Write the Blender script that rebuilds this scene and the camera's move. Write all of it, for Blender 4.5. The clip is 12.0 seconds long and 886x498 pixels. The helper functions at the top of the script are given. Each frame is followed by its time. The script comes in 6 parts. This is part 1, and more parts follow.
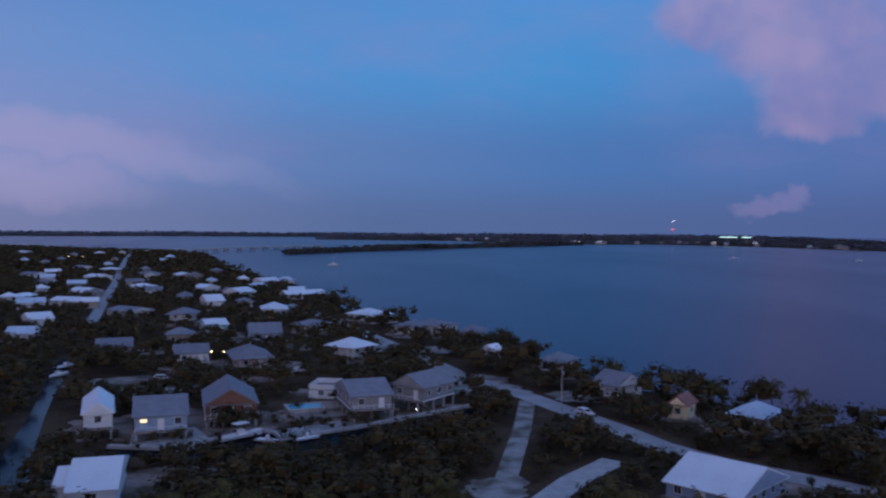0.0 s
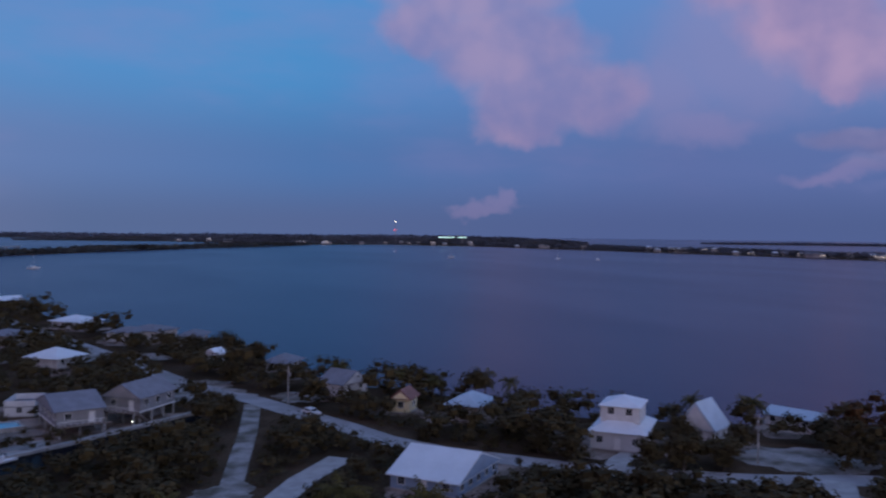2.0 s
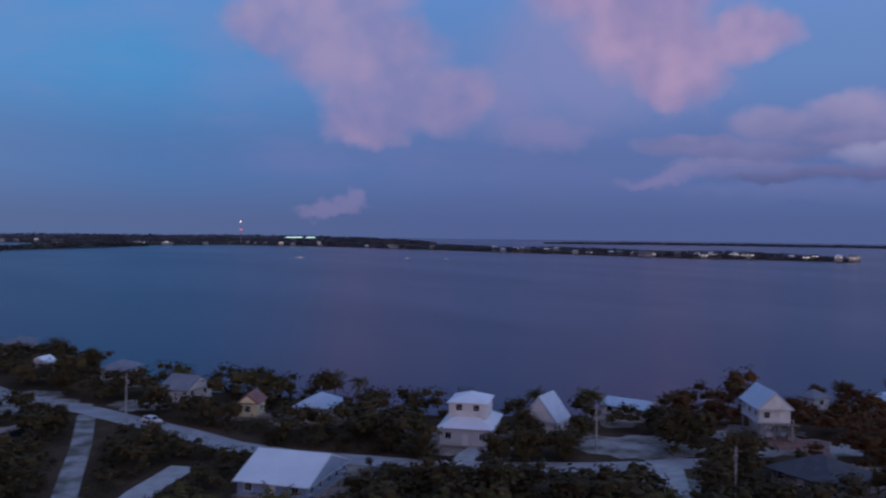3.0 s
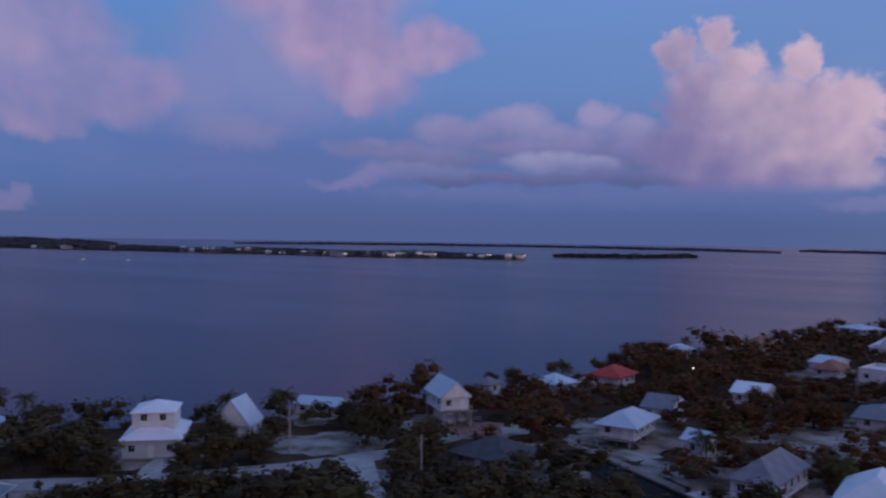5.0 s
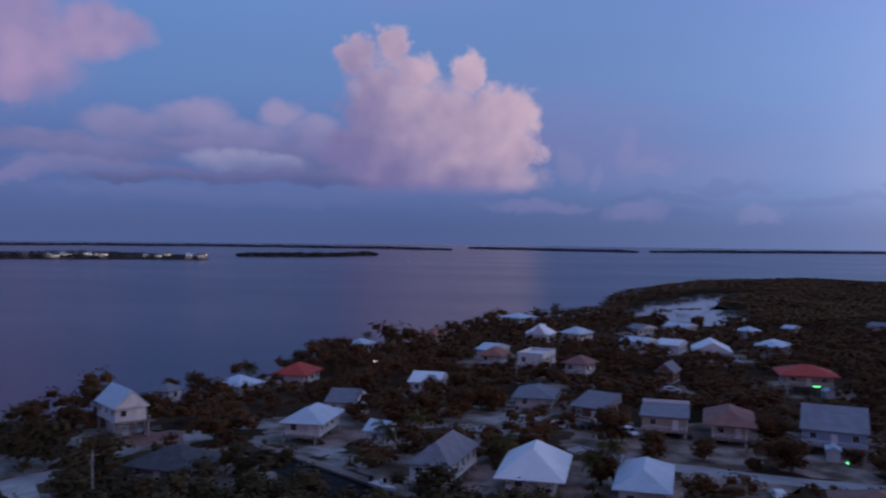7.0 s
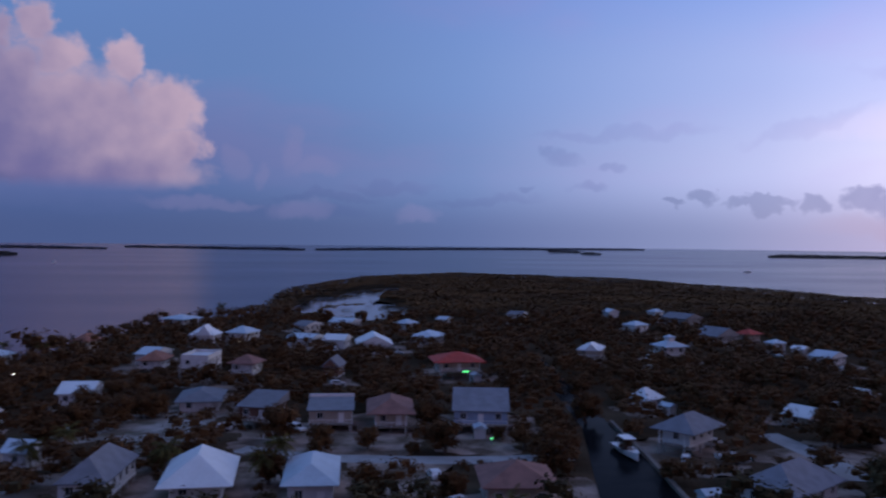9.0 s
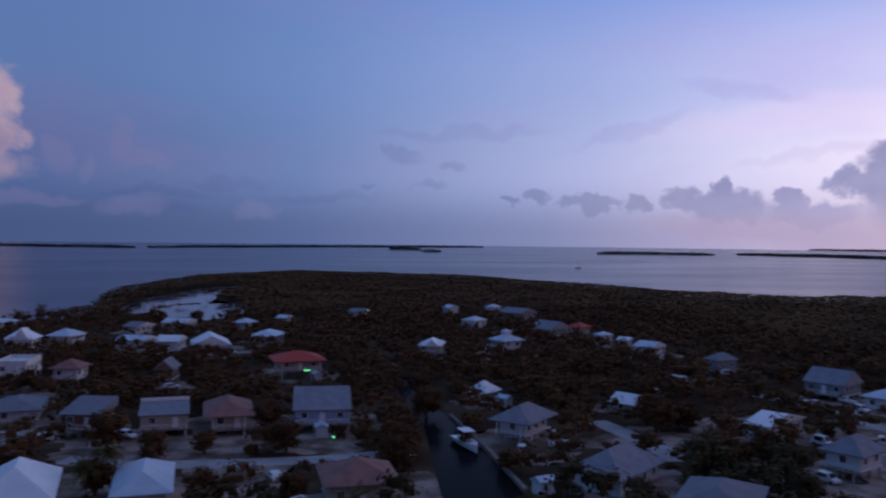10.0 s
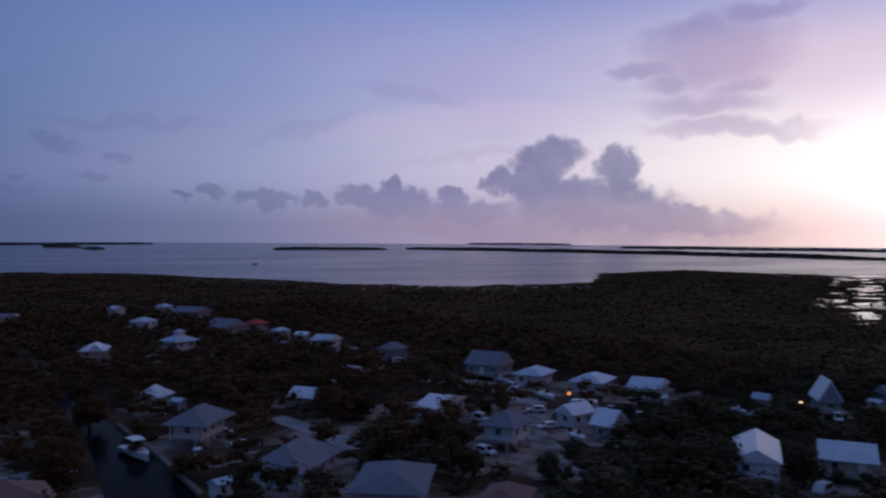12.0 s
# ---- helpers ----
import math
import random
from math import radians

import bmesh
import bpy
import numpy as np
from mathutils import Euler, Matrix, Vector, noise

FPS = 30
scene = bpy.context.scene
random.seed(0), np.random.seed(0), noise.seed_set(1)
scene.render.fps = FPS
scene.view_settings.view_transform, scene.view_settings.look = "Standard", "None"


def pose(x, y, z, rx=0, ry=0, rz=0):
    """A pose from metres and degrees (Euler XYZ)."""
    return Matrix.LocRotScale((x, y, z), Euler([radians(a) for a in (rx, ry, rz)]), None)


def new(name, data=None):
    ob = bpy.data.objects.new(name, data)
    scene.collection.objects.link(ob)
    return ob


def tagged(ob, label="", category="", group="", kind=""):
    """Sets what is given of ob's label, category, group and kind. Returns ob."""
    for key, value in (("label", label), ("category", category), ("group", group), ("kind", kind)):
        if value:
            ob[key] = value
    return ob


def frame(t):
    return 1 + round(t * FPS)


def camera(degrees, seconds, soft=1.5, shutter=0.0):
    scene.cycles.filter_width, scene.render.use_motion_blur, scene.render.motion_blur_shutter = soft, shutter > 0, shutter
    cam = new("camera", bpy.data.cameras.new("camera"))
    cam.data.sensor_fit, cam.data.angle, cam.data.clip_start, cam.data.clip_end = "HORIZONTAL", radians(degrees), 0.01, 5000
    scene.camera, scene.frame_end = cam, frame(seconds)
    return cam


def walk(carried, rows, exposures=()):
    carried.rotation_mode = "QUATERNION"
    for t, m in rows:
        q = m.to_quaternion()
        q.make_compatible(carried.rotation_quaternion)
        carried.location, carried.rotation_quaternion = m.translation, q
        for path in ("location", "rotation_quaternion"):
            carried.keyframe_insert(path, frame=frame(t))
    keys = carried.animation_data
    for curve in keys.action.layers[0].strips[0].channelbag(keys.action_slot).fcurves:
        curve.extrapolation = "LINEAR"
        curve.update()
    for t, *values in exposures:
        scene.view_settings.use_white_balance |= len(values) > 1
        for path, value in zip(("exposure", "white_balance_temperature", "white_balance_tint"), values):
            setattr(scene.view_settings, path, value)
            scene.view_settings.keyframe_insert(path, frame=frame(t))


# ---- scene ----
cam = camera(56.0, 12.0, soft=2.2, shutter=0.4)
EYE = 42.0
# seconds, yaw, pitch, roll of a slow turn on the spot
TURN = [(0, 0.0, -1.5, 0.42), (0.5, -4.04, -1.51, 0.51), (1, -8.52, -1.49, 0.57), (1.5, -13.48, -1.39, 0.53), (2, -18.69, -1.32, 0.6),
        (2.5, -24.05, -1.28, 0.6), (3, -29.02, -1.21, 0.64), (5, -49.93, -0.95, 0.8), (5.5, -55.13, -0.96, 0.83), (6, -60.45, -0.92, 0.79),
        (6.5, -65.97, -0.83, 0.68), (7, -71.39, -0.77, 0.64), (9, -94.01, -0.67, 0.6), (9.5, -99.42, -0.68, 0.66), (10, -104.87, -0.74, 0.67),
        (10.5, -110.46, -0.75, 0.66), (11, -115.81, -0.8, 0.59), (11.5, -121.0, -0.83, 0.49), (12, -126.84, -0.84, 0.39)]
walk(cam, [(t, pose(0, 0, EYE, 90 + p, 0, y) @ pose(0, 0, 0, 0, 0, r)) for t, y, p, r in TURN],
     [(0, 0.0, 6380, 9), (1.5, 0.0, 6780, 11), (2.5, 0.0, 6950, 11), (5, 0.0, 6830, 11), (7, -0.05, 6800, 11), (9.5, -0.28, 6570, 11), (12, -0.9, 6520, 12)])


# ---------- sky: dusk, the sun just under the horizon at azimuth 150 ----------
def lin(r, g, b):
    return tuple(((v / 255 + 0.055) / 1.055) ** 2.4 if v > 10 else v / 3295 for v in (r, g, b))


class Nodes:
    """Small helper that wires shader nodes."""

    def __init__(self, tree):
        self.tree = tree

    def add(self, kind, **inputs):
        node = self.tree.nodes.new(kind)
        for key, value in inputs.items():
            self.put(node, int(key[1:]) if key[0] == "i" and key[1:].isdigit() else key.replace("_", " "), value)
        return node

    def put(self, node, key, value):
        if isinstance(value, bpy.types.NodeSocket):
            self.tree.links.new(value, node.inputs[key])
        else:
            node.inputs[key].default_value = value

    def math(self, op, a, b=0.0, c=0.0, clamp=False):
        node = self.add("ShaderNodeMath", i0=a, i1=b, i2=c)
        node.operation, node.use_clamp = op, clamp
        return node.outputs[0]

    def vec(self, op, a, b=(0, 0, 0), c=(0, 0, 0)):
        node = self.tree.nodes.new("ShaderNodeVectorMath")
        node.operation = op
        for i, value in enumerate((a, b, c)):
            self.put(node, i, value)
        return node.outputs["Value"] if op in ("DOT_PRODUCT", "LENGTH") else node.outputs[0]

    def noise(self, vector, scale, detail=4.0, rough=0.55, out="Fac"):
        node = self.add("ShaderNodeTexNoise", Vector=vector, Scale=scale, Detail=detail, Roughness=rough)
        return node.outputs[out]

    def ramp(self, fac, stops, smooth=False):
        node = self.add("ShaderNodeValToRGB", Fac=fac)
        band = node.color_ramp
        band.interpolation = "EASE" if smooth else "LINEAR"
        for i, (at, colour) in enumerate(stops):
            stop = band.elements[i] if i < 2 else band.elements.new(at)
            stop.position, stop.color = at, (*colour, 1)
        return node.outputs[0]

    def mix(self, fac, a, b, blend="MIX"):
        node = self.tree.nodes.new("ShaderNodeMix")
        node.data_type, node.blend_type = "RGBA", blend
        for key, value in ((0, fac), (6, a), (7, b)):
            if isinstance(value, tuple):
                value = (*value[:3], 1)
            self.put(node, key, value)
        return node.outputs[2]

    def span(self, value, a, b, smooth=True):
        node = self.add("ShaderNodeMapRange", i0=value, i1=a, i2=b)
        node.interpolation_type = "SMOOTHSTEP" if smooth else "LINEAR"
        return node.outputs[0]


def sky():
    world = bpy.data.worlds.new("dusk_sky")
    scene.world = world
    world.use_nodes = True
    n = Nodes(world.node_tree)
    world.node_tree.nodes.clear()
    way = n.add("ShaderNodeTexCoord").outputs["Generated"]
    split = n.add("ShaderNodeSeparateXYZ", Vector=way)
    x, y, z = split.outputs
    az = n.math("MULTIPLY", n.math("ARCTAN2", x, y), 180 / math.pi)
    el = n.math("MULTIPLY", n.math("ARCSINE", z), 180 / math.pi)
    place = n.add("ShaderNodeCombineXYZ", X=az, Y=el).outputs[0]

    def band(*stops):
        return n.ramp(n.math("MULTIPLY_ADD", az, 1 / 360, 0.5), [(a / 360 + 0.5, lin(*c)) for a, c in stops])

    low = band((-180, (215, 195, 200)), (-120, (158, 116, 130)), (-60, (120, 106, 140)), (-28, (118, 126, 168)), (-5, (86, 108, 154)), (30, (78, 96, 148)),
               (70, (78, 97, 148)), (95, (92, 110, 158)), (112, (118, 126, 164)), (130, (165, 150, 178)), (148, (232, 202, 200)), (180, (215, 195, 200)))
    mid = band((-180, (250, 236, 240)), (-120, (168, 124, 146)), (-60, (122, 110, 154)), (-28, (131, 143, 192)), (-10, (98, 126, 180)), (10, (76, 117, 176)), (35, (89, 110, 168)),
               (70, (86, 112, 172)), (95, (112, 136, 188)), (115, (157, 164, 202)), (132, (204, 196, 216)), (148, (255, 246, 244)), (180, (250, 236, 234)))
    high = band((-180, (225, 215, 232)), (-120, (158, 124, 158)), (-60, (116, 116, 168)), (-28, (112, 142, 199)), (-8, (82, 142, 204)), (8, (70, 142, 205)), (22, (88, 132, 196)), (30, (94, 130, 192)),
                (70, (102, 136, 196)), (95, (112, 142, 199)), (115, (140, 154, 200)), (132, (173, 176, 212)), (150, (214, 200, 218)), (180, (225, 215, 226)))
    top = band((-180, (165, 175, 215)), (-110, (132, 118, 168)), (-60, (98, 116, 178)), (8, (70, 145, 212)), (28, (90, 138, 204)), (60, (105, 143, 208)), (100, (108, 137, 200)), (130, (114, 135, 192)), (155, (150, 160, 212)), (180, (165, 175, 215)))
    colour = n.mix(n.span(el, 0.2, 4.5), low, mid)
    colour = n.mix(n.span(el, 4.5, 11.0), colour, high)
    colour = n.mix(n.span(el, 10.5, 18.0), colour, top)
    # overhead the sky is a clearer blue
    colour = n.mix(n.span(el, 20.0, 46.0), colour, n.mix(1.0, colour, (1.12, 1.19, 1.22), "MULTIPLY"))
    # thin mauve veils
    flat = n.vec("MULTIPLY", way, (1.0, 1.0, 3.2))
    veil = n.span(n.noise(flat, 2.3, 5.0), 0.47, 0.72)
    veil = n.math("MULTIPLY", veil, n.span(el, 0.5, 6.0))
    colour = n.mix(n.math("MULTIPLY", veil, 0.45), colour, n.mix(0.5, colour, lin(152, 132, 188)))
    # cloud shapes: lumps in azimuth and elevation, puffy or drawn out soft
    big = n.vec("SUBTRACT", n.noise(way, 16.0, 3.0, 0.5, "Color"), (0.5, 0.5, 0.5))
    fine = n.vec("SUBTRACT", n.noise(way, 48.0, 3.0, 0.5, "Color"), (0.5, 0.5, 0.5))
    wide = n.vec("ADD", place, n.vec("MULTIPLY", big, (3.6, 2.6, 0)))
    wide = n.vec("ADD", wide, n.vec("MULTIPLY", fine, (1.1, 0.9, 0)))
    bent = n.vec("ADD", place, n.vec("MULTIPLY", big, (2.0, 1.6, 0)))
    bent = n.vec("ADD", bent, n.vec("MULTIPLY", fine, (2.3, 2.0, 0)))
    curl = n.vec("SUBTRACT", n.noise(way, 130.0, 2.0, 0.5, "Color"), (0.5, 0.5, 0.5))
    puffy = n.vec("ADD", bent, n.vec("MULTIPLY", curl, (0.45, 0.42, 0)))
    billow = n.math("ADD", n.math("MULTIPLY", n.noise(way, 13.0, 2.0, 0.5), 0.62), n.math("MULTIPLY", n.noise(way, 30.0, 3.0, 0.45), 0.38))

    calm = n.vec("ADD", place, n.vec("MULTIPLY", big, (2.4, 1.2, 0)))
    calm = n.vec("ADD", calm, n.vec("MULTIPLY", fine, (1.1, 0.7, 0)))

    def lumps(items, soft=1.0, base=None):
        near = None
        for a, e, ra, re, *tilt in items:
            k = tilt[0] if tilt else 0.0
            at = base or bent
            q = n.vec("MULTIPLY_ADD", at, (1 / ra, 1 / re, 0), (-a / ra, -e / re, 0))
            if k:
                # an oval drawn out along a slope
                q = n.add("ShaderNodeCombineXYZ", X=n.math("SUBTRACT", n.vec("DOT_PRODUCT", at, (1 / ra, 0, 0)), a / ra),
                          Y=n.math("SUBTRACT", n.vec("DOT_PRODUCT", at, (-k / re, 1 / re, 0)), (e - k * a) / re)).outputs[0]
            d = n.vec("DOT_PRODUCT", q, q)
            near = d if near is None else n.math("SMOOTH_MIN", near, d, 0.35)
        return n.span(near, 1.0 + 0.35 * soft, 1.0 - 0.75 * soft), near

    pink = lin(146, 134, 182)
    # bright slanting cirrus in the north-west and a rosy veil below it
    streak, _ = lumps([(-23, 5.2, 10, 1.5, -0.13), (-15.5, 3.9, 8, 1.1, -0.25), (-28, 2.8, 9, 1.8, -0.05)], 1.33, wide)
    colour = n.mix(n.math("MULTIPLY", n.math("MULTIPLY", streak, n.span(az, -5.0, -26.0)), 0.42), colour, lin(170, 158, 198))
    one, _ = lumps([(17.6, 13.4, 3.6, 2.0), (23, 12.4, 6.0, 3.2), (25, 9.4, 4.6, 3.2), (24, 7.2, 3.2, 1.9), (29, 9, 3.5, 2.6), (20.6, 15.8, 7, 2.2)], 0.95, wide)
    colour = n.mix(n.math("MULTIPLY", one, 0.66), colour, n.mix(n.span(billow, 0.3, 0.7), lin(132, 126, 178), lin(170, 146, 184)))
    shreds, _ = lumps([(36, 6.9, 4.6, 1.5), (33.5, 9.5, 3.0, 3.0), (43.5, 3.6, 3, 0.6), (40, 12, 9, 5)], 1.33, wide)
    colour = n.mix(n.math("MULTIPLY", shreds, 0.42), colour, pink)
    wisp, _ = lumps([(21.6, 1.55, 2.6, 0.6, 0.1), (22.8, 2.0, 1.1, 0.75)], 1.3)
    colour = n.mix(n.math("MULTIPLY", wisp, 0.36), colour, lin(150, 136, 182))
    two, _ = lumps([(42.7, 13.5, 4.6, 3.7), (44.3, 10.6, 3.4, 2.6), (48.4, 12.7, 3.8, 1.6, 0.1), (44.0, 8.9, 1.6, 1.4), (41, 16, 8, 2.6)], 1.0, wide)
    colour = n.mix(n.math("MULTIPLY", two, 0.72), colour, n.mix(n.span(billow, 0.3, 0.7), lin(140, 128, 178), lin(180, 152, 190)))

    # a grey-lilac bank: four layers, each lighter along its top
    def layer(items, base, top, dark, light, most, soft=1.12):
        nonlocal colour
        shape, _ = lumps(items, soft, calm)
        rise = n.math("ADD", n.span(el, base, top), n.math("MULTIPLY", n.math("SUBTRACT", billow, 0.5), 1.6), clamp=True)
        colour = n.mix(n.math("MULTIPLY", shape, most), colour, n.mix(rise, lin(*dark), lin(*light)))

    layer([(60, 2.4, 13, 0.6), (72, 2.2, 10, 0.7), (84, 1.8, 5, 0.6), (52, 2.8, 8, 0.5), (68, 3.0, 9, 0.8)], 1.4, 3.4, (86, 105, 159), (104, 117, 173), 0.5, 1.3)
    layer([(45, 5.9, 3.6, 0.75), (50.5, 7.0, 3.4, 1.3), (54.8, 7.7, 2.6, 1.2), (60.4, 8.1, 1.6, 1.1), (62.6, 7.0, 2.0, 1.2), (57, 6.2, 6, 1.6)], 5.0, 9.0, (104, 112, 164), (152, 146, 190), 0.85)
    layer([(49, 5.2, 5.0, 0.8), (56.2, 6.1, 4.2, 0.55), (62.5, 5.4, 3.0, 1.2), (66, 4.8, 3.5, 1.6)], 4.2, 6.8, (98, 106, 156), (128, 128, 178), 0.8)
    layer([(57.0, 5.0, 2.8, 0.9), (60.0, 4.7, 2.6, 0.7)], 4.0, 5.9, (112, 120, 170), (150, 154, 196), 0.85)
    layer([(47.8, 4.3, 4.6, 0.7), (51, 4.1, 3, 0.6)], 3.6, 5.4, (104, 110, 162), (134, 134, 182), 0.6, 1.3)
    layer([(57, 3.9, 7.5, 0.45), (63.5, 4.0, 6, 0.55), (50.5, 3.6, 3.5, 0.35)], 3.2, 4.6, (86, 95, 145), (110, 112, 162), 0.85)
    # the tall cumulus, lit on its heads and towards the west
    tower, d_tower = lumps([(65.2, 12.1, 1.5, 1.3), (67.7, 13.0, 1.4, 1.6), (69.2, 11.0, 1.7, 1.6), (73.2, 11.1, 1.5, 1.7), (75.6, 8.4, 2.2, 2.2), (70.6, 7.4, 5.4, 3.2), (73.3, 5.4, 4.2, 2.4), (66.6, 9.0, 2.4, 3.0), (66.4, 5.6, 3.5, 2.0), (76.6, 6.0, 1.6, 1.2), (71.5, 4.1, 6.6, 1.7)], 0.92, puffy)
    lit = n.math("MULTIPLY_ADD", n.math("SUBTRACT", az, 70.0), 0.07, n.math("MULTIPLY", n.math("SUBTRACT", el, 8.0), 0.09))
    lit = n.math("ADD", lit, n.math("MULTIPLY", n.span(d_tower, 0.2, 0.8), 0.15))
    lit = n.span(n.math("ADD", lit, n.math("MULTIPLY", n.math("SUBTRACT", billow, 0.5), 2.0)), -0.75, 1.15)
    colour = n.mix(n.math("MULTIPLY", n.math("MULTIPLY", tower, 0.97), n.span(el, 2.7, 4.0)), colour, n.mix(lit, lin(118, 114, 166), lin(212, 186, 206)))
    puffs, _ = lumps([(83.6, 6, 0.9, 1.2), (81.3, 4.4, 0.7, 0.9), (79.6, 4.9, 0.9, 0.9), (85, 4.8, 1.8, 0.8), (84.4, 1.8, 2.0, 0.8), (92, 1.8, 1.6, 0.7), (78, 2.2, 4, 0.5)], 1.25, wide)
    colour = n.mix(n.math("MULTIPLY", puffs, 0.30), colour, lin(140, 138, 186))
    # grey clouds against the afterglow
    cirrus, _ = lumps([(143.6, 13.2, 3.2, 1.2), (147.2, 14.4, 3, 0.8), (140.6, 11.2, 2.4, 0.6), (146.6, 9.8, 2.4, 0.6, 0.15), (144, 8.6, 4.6, 1.0), (146, 7.0, 6, 0.6, -0.05), (141.9, 10.2, 2, 0.9), (145, 12, 5, 2.5)], 1.33, wide)
    colour = n.mix(n.math("MULTIPLY", cirrus, 0.75), colour, n.mix(1.0, colour, (0.62, 0.58, 0.72), "MULTIPLY"))
    veils, _ = lumps([(124.3, 9.7, 4.5, 0.6, -0.22), (117.4, 7.4, 3.6, 0.55, 0.28), (106.5, 7.1, 6, 0.45), (129, 5.6, 5, 0.5, 0.1), (90.5, 3.5, 3.2, 0.45), (86, 2.8, 3.6, 0.35), (97, 2.6, 4, 0.4)], 1.33, wide)
    colour = n.mix(n.math("MULTIPLY", veils, 0.27), colour, n.mix(1.0, colour, (0.72, 0.66, 0.78), "MULTIPLY"))
    rose, _ = lumps([(128, 8.0, 10, 1.2, 0.08), (150, 11.5, 9, 2.2)], 1.33, wide)
    colour = n.mix(n.math("MULTIPLY", rose, 0.16), colour, lin(222, 190, 214))
    dusk, _ = lumps([(132.9, 3.5, 2.3, 1.9), (134.2, 5.3, 2.2, 1.6), (131.1, 3.7, 1.5, 0.9), (138.5, 4.6, 1.7, 1.9), (137, 2.1, 6, 1.7), (142.5, 1.3, 6, 1.0), (123.6, 2.2, 2.8, 1.1), (123.4, 3.4, 0.8, 0.8), (120.9, 2.7, 1.4, 1.0),
                          (118, 2.2, 1.0, 0.7), (128.6, 1.8, 3.2, 0.9), (127.4, 2.7, 1.1, 0.6), (114.8, 2.3, 2.0, 0.5), (111.5, 2.7, 1.0, 0.6), (109.4, 2.6, 0.8, 0.42)], 0.78, puffy)
    grey = n.mix(n.span(billow, 0.3, 0.7), lin(98, 102, 144), lin(126, 126, 164))
    grey = n.mix(n.span(az, 124.0, 115.0), grey, n.mix(1.0, colour, (0.62, 0.64, 0.70), "MULTIPLY"))
    grey = n.mix(n.span(el, 3.4, 0.6), grey, n.mix(0.55, grey, colour))
    colour = n.mix(n.math("MULTIPLY", dusk, 0.82), colour, grey)
    mist, _ = lumps([(136, 0.6, 13, 1.6), (126, 0.8, 8, 1.0)], 1.3, wide)
    colour = n.mix(n.math("MULTIPLY", mist, 0.6), colour, lin(146, 134, 162))
    specks, _ = lumps([(102.2, 5.45, 1.2, 0.55), (105.5, 4.9, 0.9, 0.35), (103.9, 3.4, 1.2, 0.35), (99.5, 3.3, 0.7, 0.25), (101.4, 5.9, 0.6, 0.4)], 1.2, wide)
    colour = n.mix(n.math("MULTIPLY", specks, 0.42), colour, n.mix(1.0, colour, (0.66, 0.66, 0.76), "MULTIPLY"))
    # the afterglow outshines the rest of the sky
    west = n.math("SUBTRACT", 1.0, n.math("MULTIPLY", n.math("ABSOLUTE", n.math("SUBTRACT", az, 165.0)), 1 / 75), clamp=True)
    gain = n.math("MULTIPLY_ADD", n.math("MULTIPLY", n.span(az, 78.0, 131.0), n.span(el, 40.0, 18.0)), 0.95, 1.0)
    gain = n.math("MULTIPLY_ADD", n.math("MULTIPLY", n.span(west, 0.75, 1.0), n.span(el, 14.0, 2.0)), 1.8, gain)
    out = n.add("ShaderNodeBackground", Color=colour, Strength=gain)
    end = n.tree.nodes.new("ShaderNodeOutputWorld")
    n.tree.links.new(out.outputs[0], end.inputs[0])


sky()


# ---------- materials ----------
def surface(name, colour, rough=0.8, vary=0.25, scale=1.0, fine=9.0, bump=0.3, metal=0.0, second=None, bands=0.0, spec=0.4, random_tint=0.0):
    """A surface with stains at a large scale and grain at a small one."""
    m = bpy.data.materials.new(name)
    m.use_nodes = True
    n = Nodes(m.node_tree)
    bsdf = m.node_tree.nodes["Principled BSDF"]
    at = n.add("ShaderNodeTexCoord").outputs["Object"]
    large, small = n.noise(at, scale, 5.0), n.noise(at, scale * fine, 3.0)
    second = second or tuple(c * (1 - vary) for c in colour)
    c = n.mix(n.span(large, 0.35, 0.65), colour, second)
    c = n.mix(n.math("MULTIPLY", n.span(small, 0.4, 0.7), vary), c, tuple(v * 0.55 for v in colour))
    if random_tint:
        rnd = n.add("ShaderNodeObjectInfo").outputs["Random"]
        c = n.mix(n.math("MULTIPLY", rnd, random_tint), c, tuple(v * 0.45 for v in colour))
    height = n.math("ADD", small, n.math("MULTIPLY", large, 0.5))
    if bands:
        wave = n.add("ShaderNodeTexWave", Vector=at, Scale=bands)
        height = n.math("MULTIPLY_ADD", wave.outputs["Fac"], 1.5, height)
        c = n.mix(n.math("MULTIPLY", wave.outputs["Fac"], 0.12), c, tuple(v * 0.6 for v in colour))
    n.put(bsdf, "Base Color", c)
    n.put(bsdf, "Roughness", n.math("MULTIPLY_ADD", small, 0.2, rough - 0.1))
    n.put(bsdf, "Metallic", metal)
    n.put(bsdf, "Specular IOR Level", spec)
    if bump:
        b = n.add("ShaderNodeBump", Strength=bump, Distance=0.05, Height=height)
        n.put(bsdf, "Normal", b.outputs[0])
    return m


def glow(name, colour, strength):
    m = bpy.data.materials.new(name)
    m.use_nodes = True
    n = Nodes(m.node_tree)
    bsdf = m.node_tree.nodes["Principled BSDF"]
    n.put(bsdf, "Base Color", (*colour, 1))
    n.put(bsdf, "Emission Color", (*colour, 1))
    n.put(bsdf, "Emission Strength", strength)
    return m


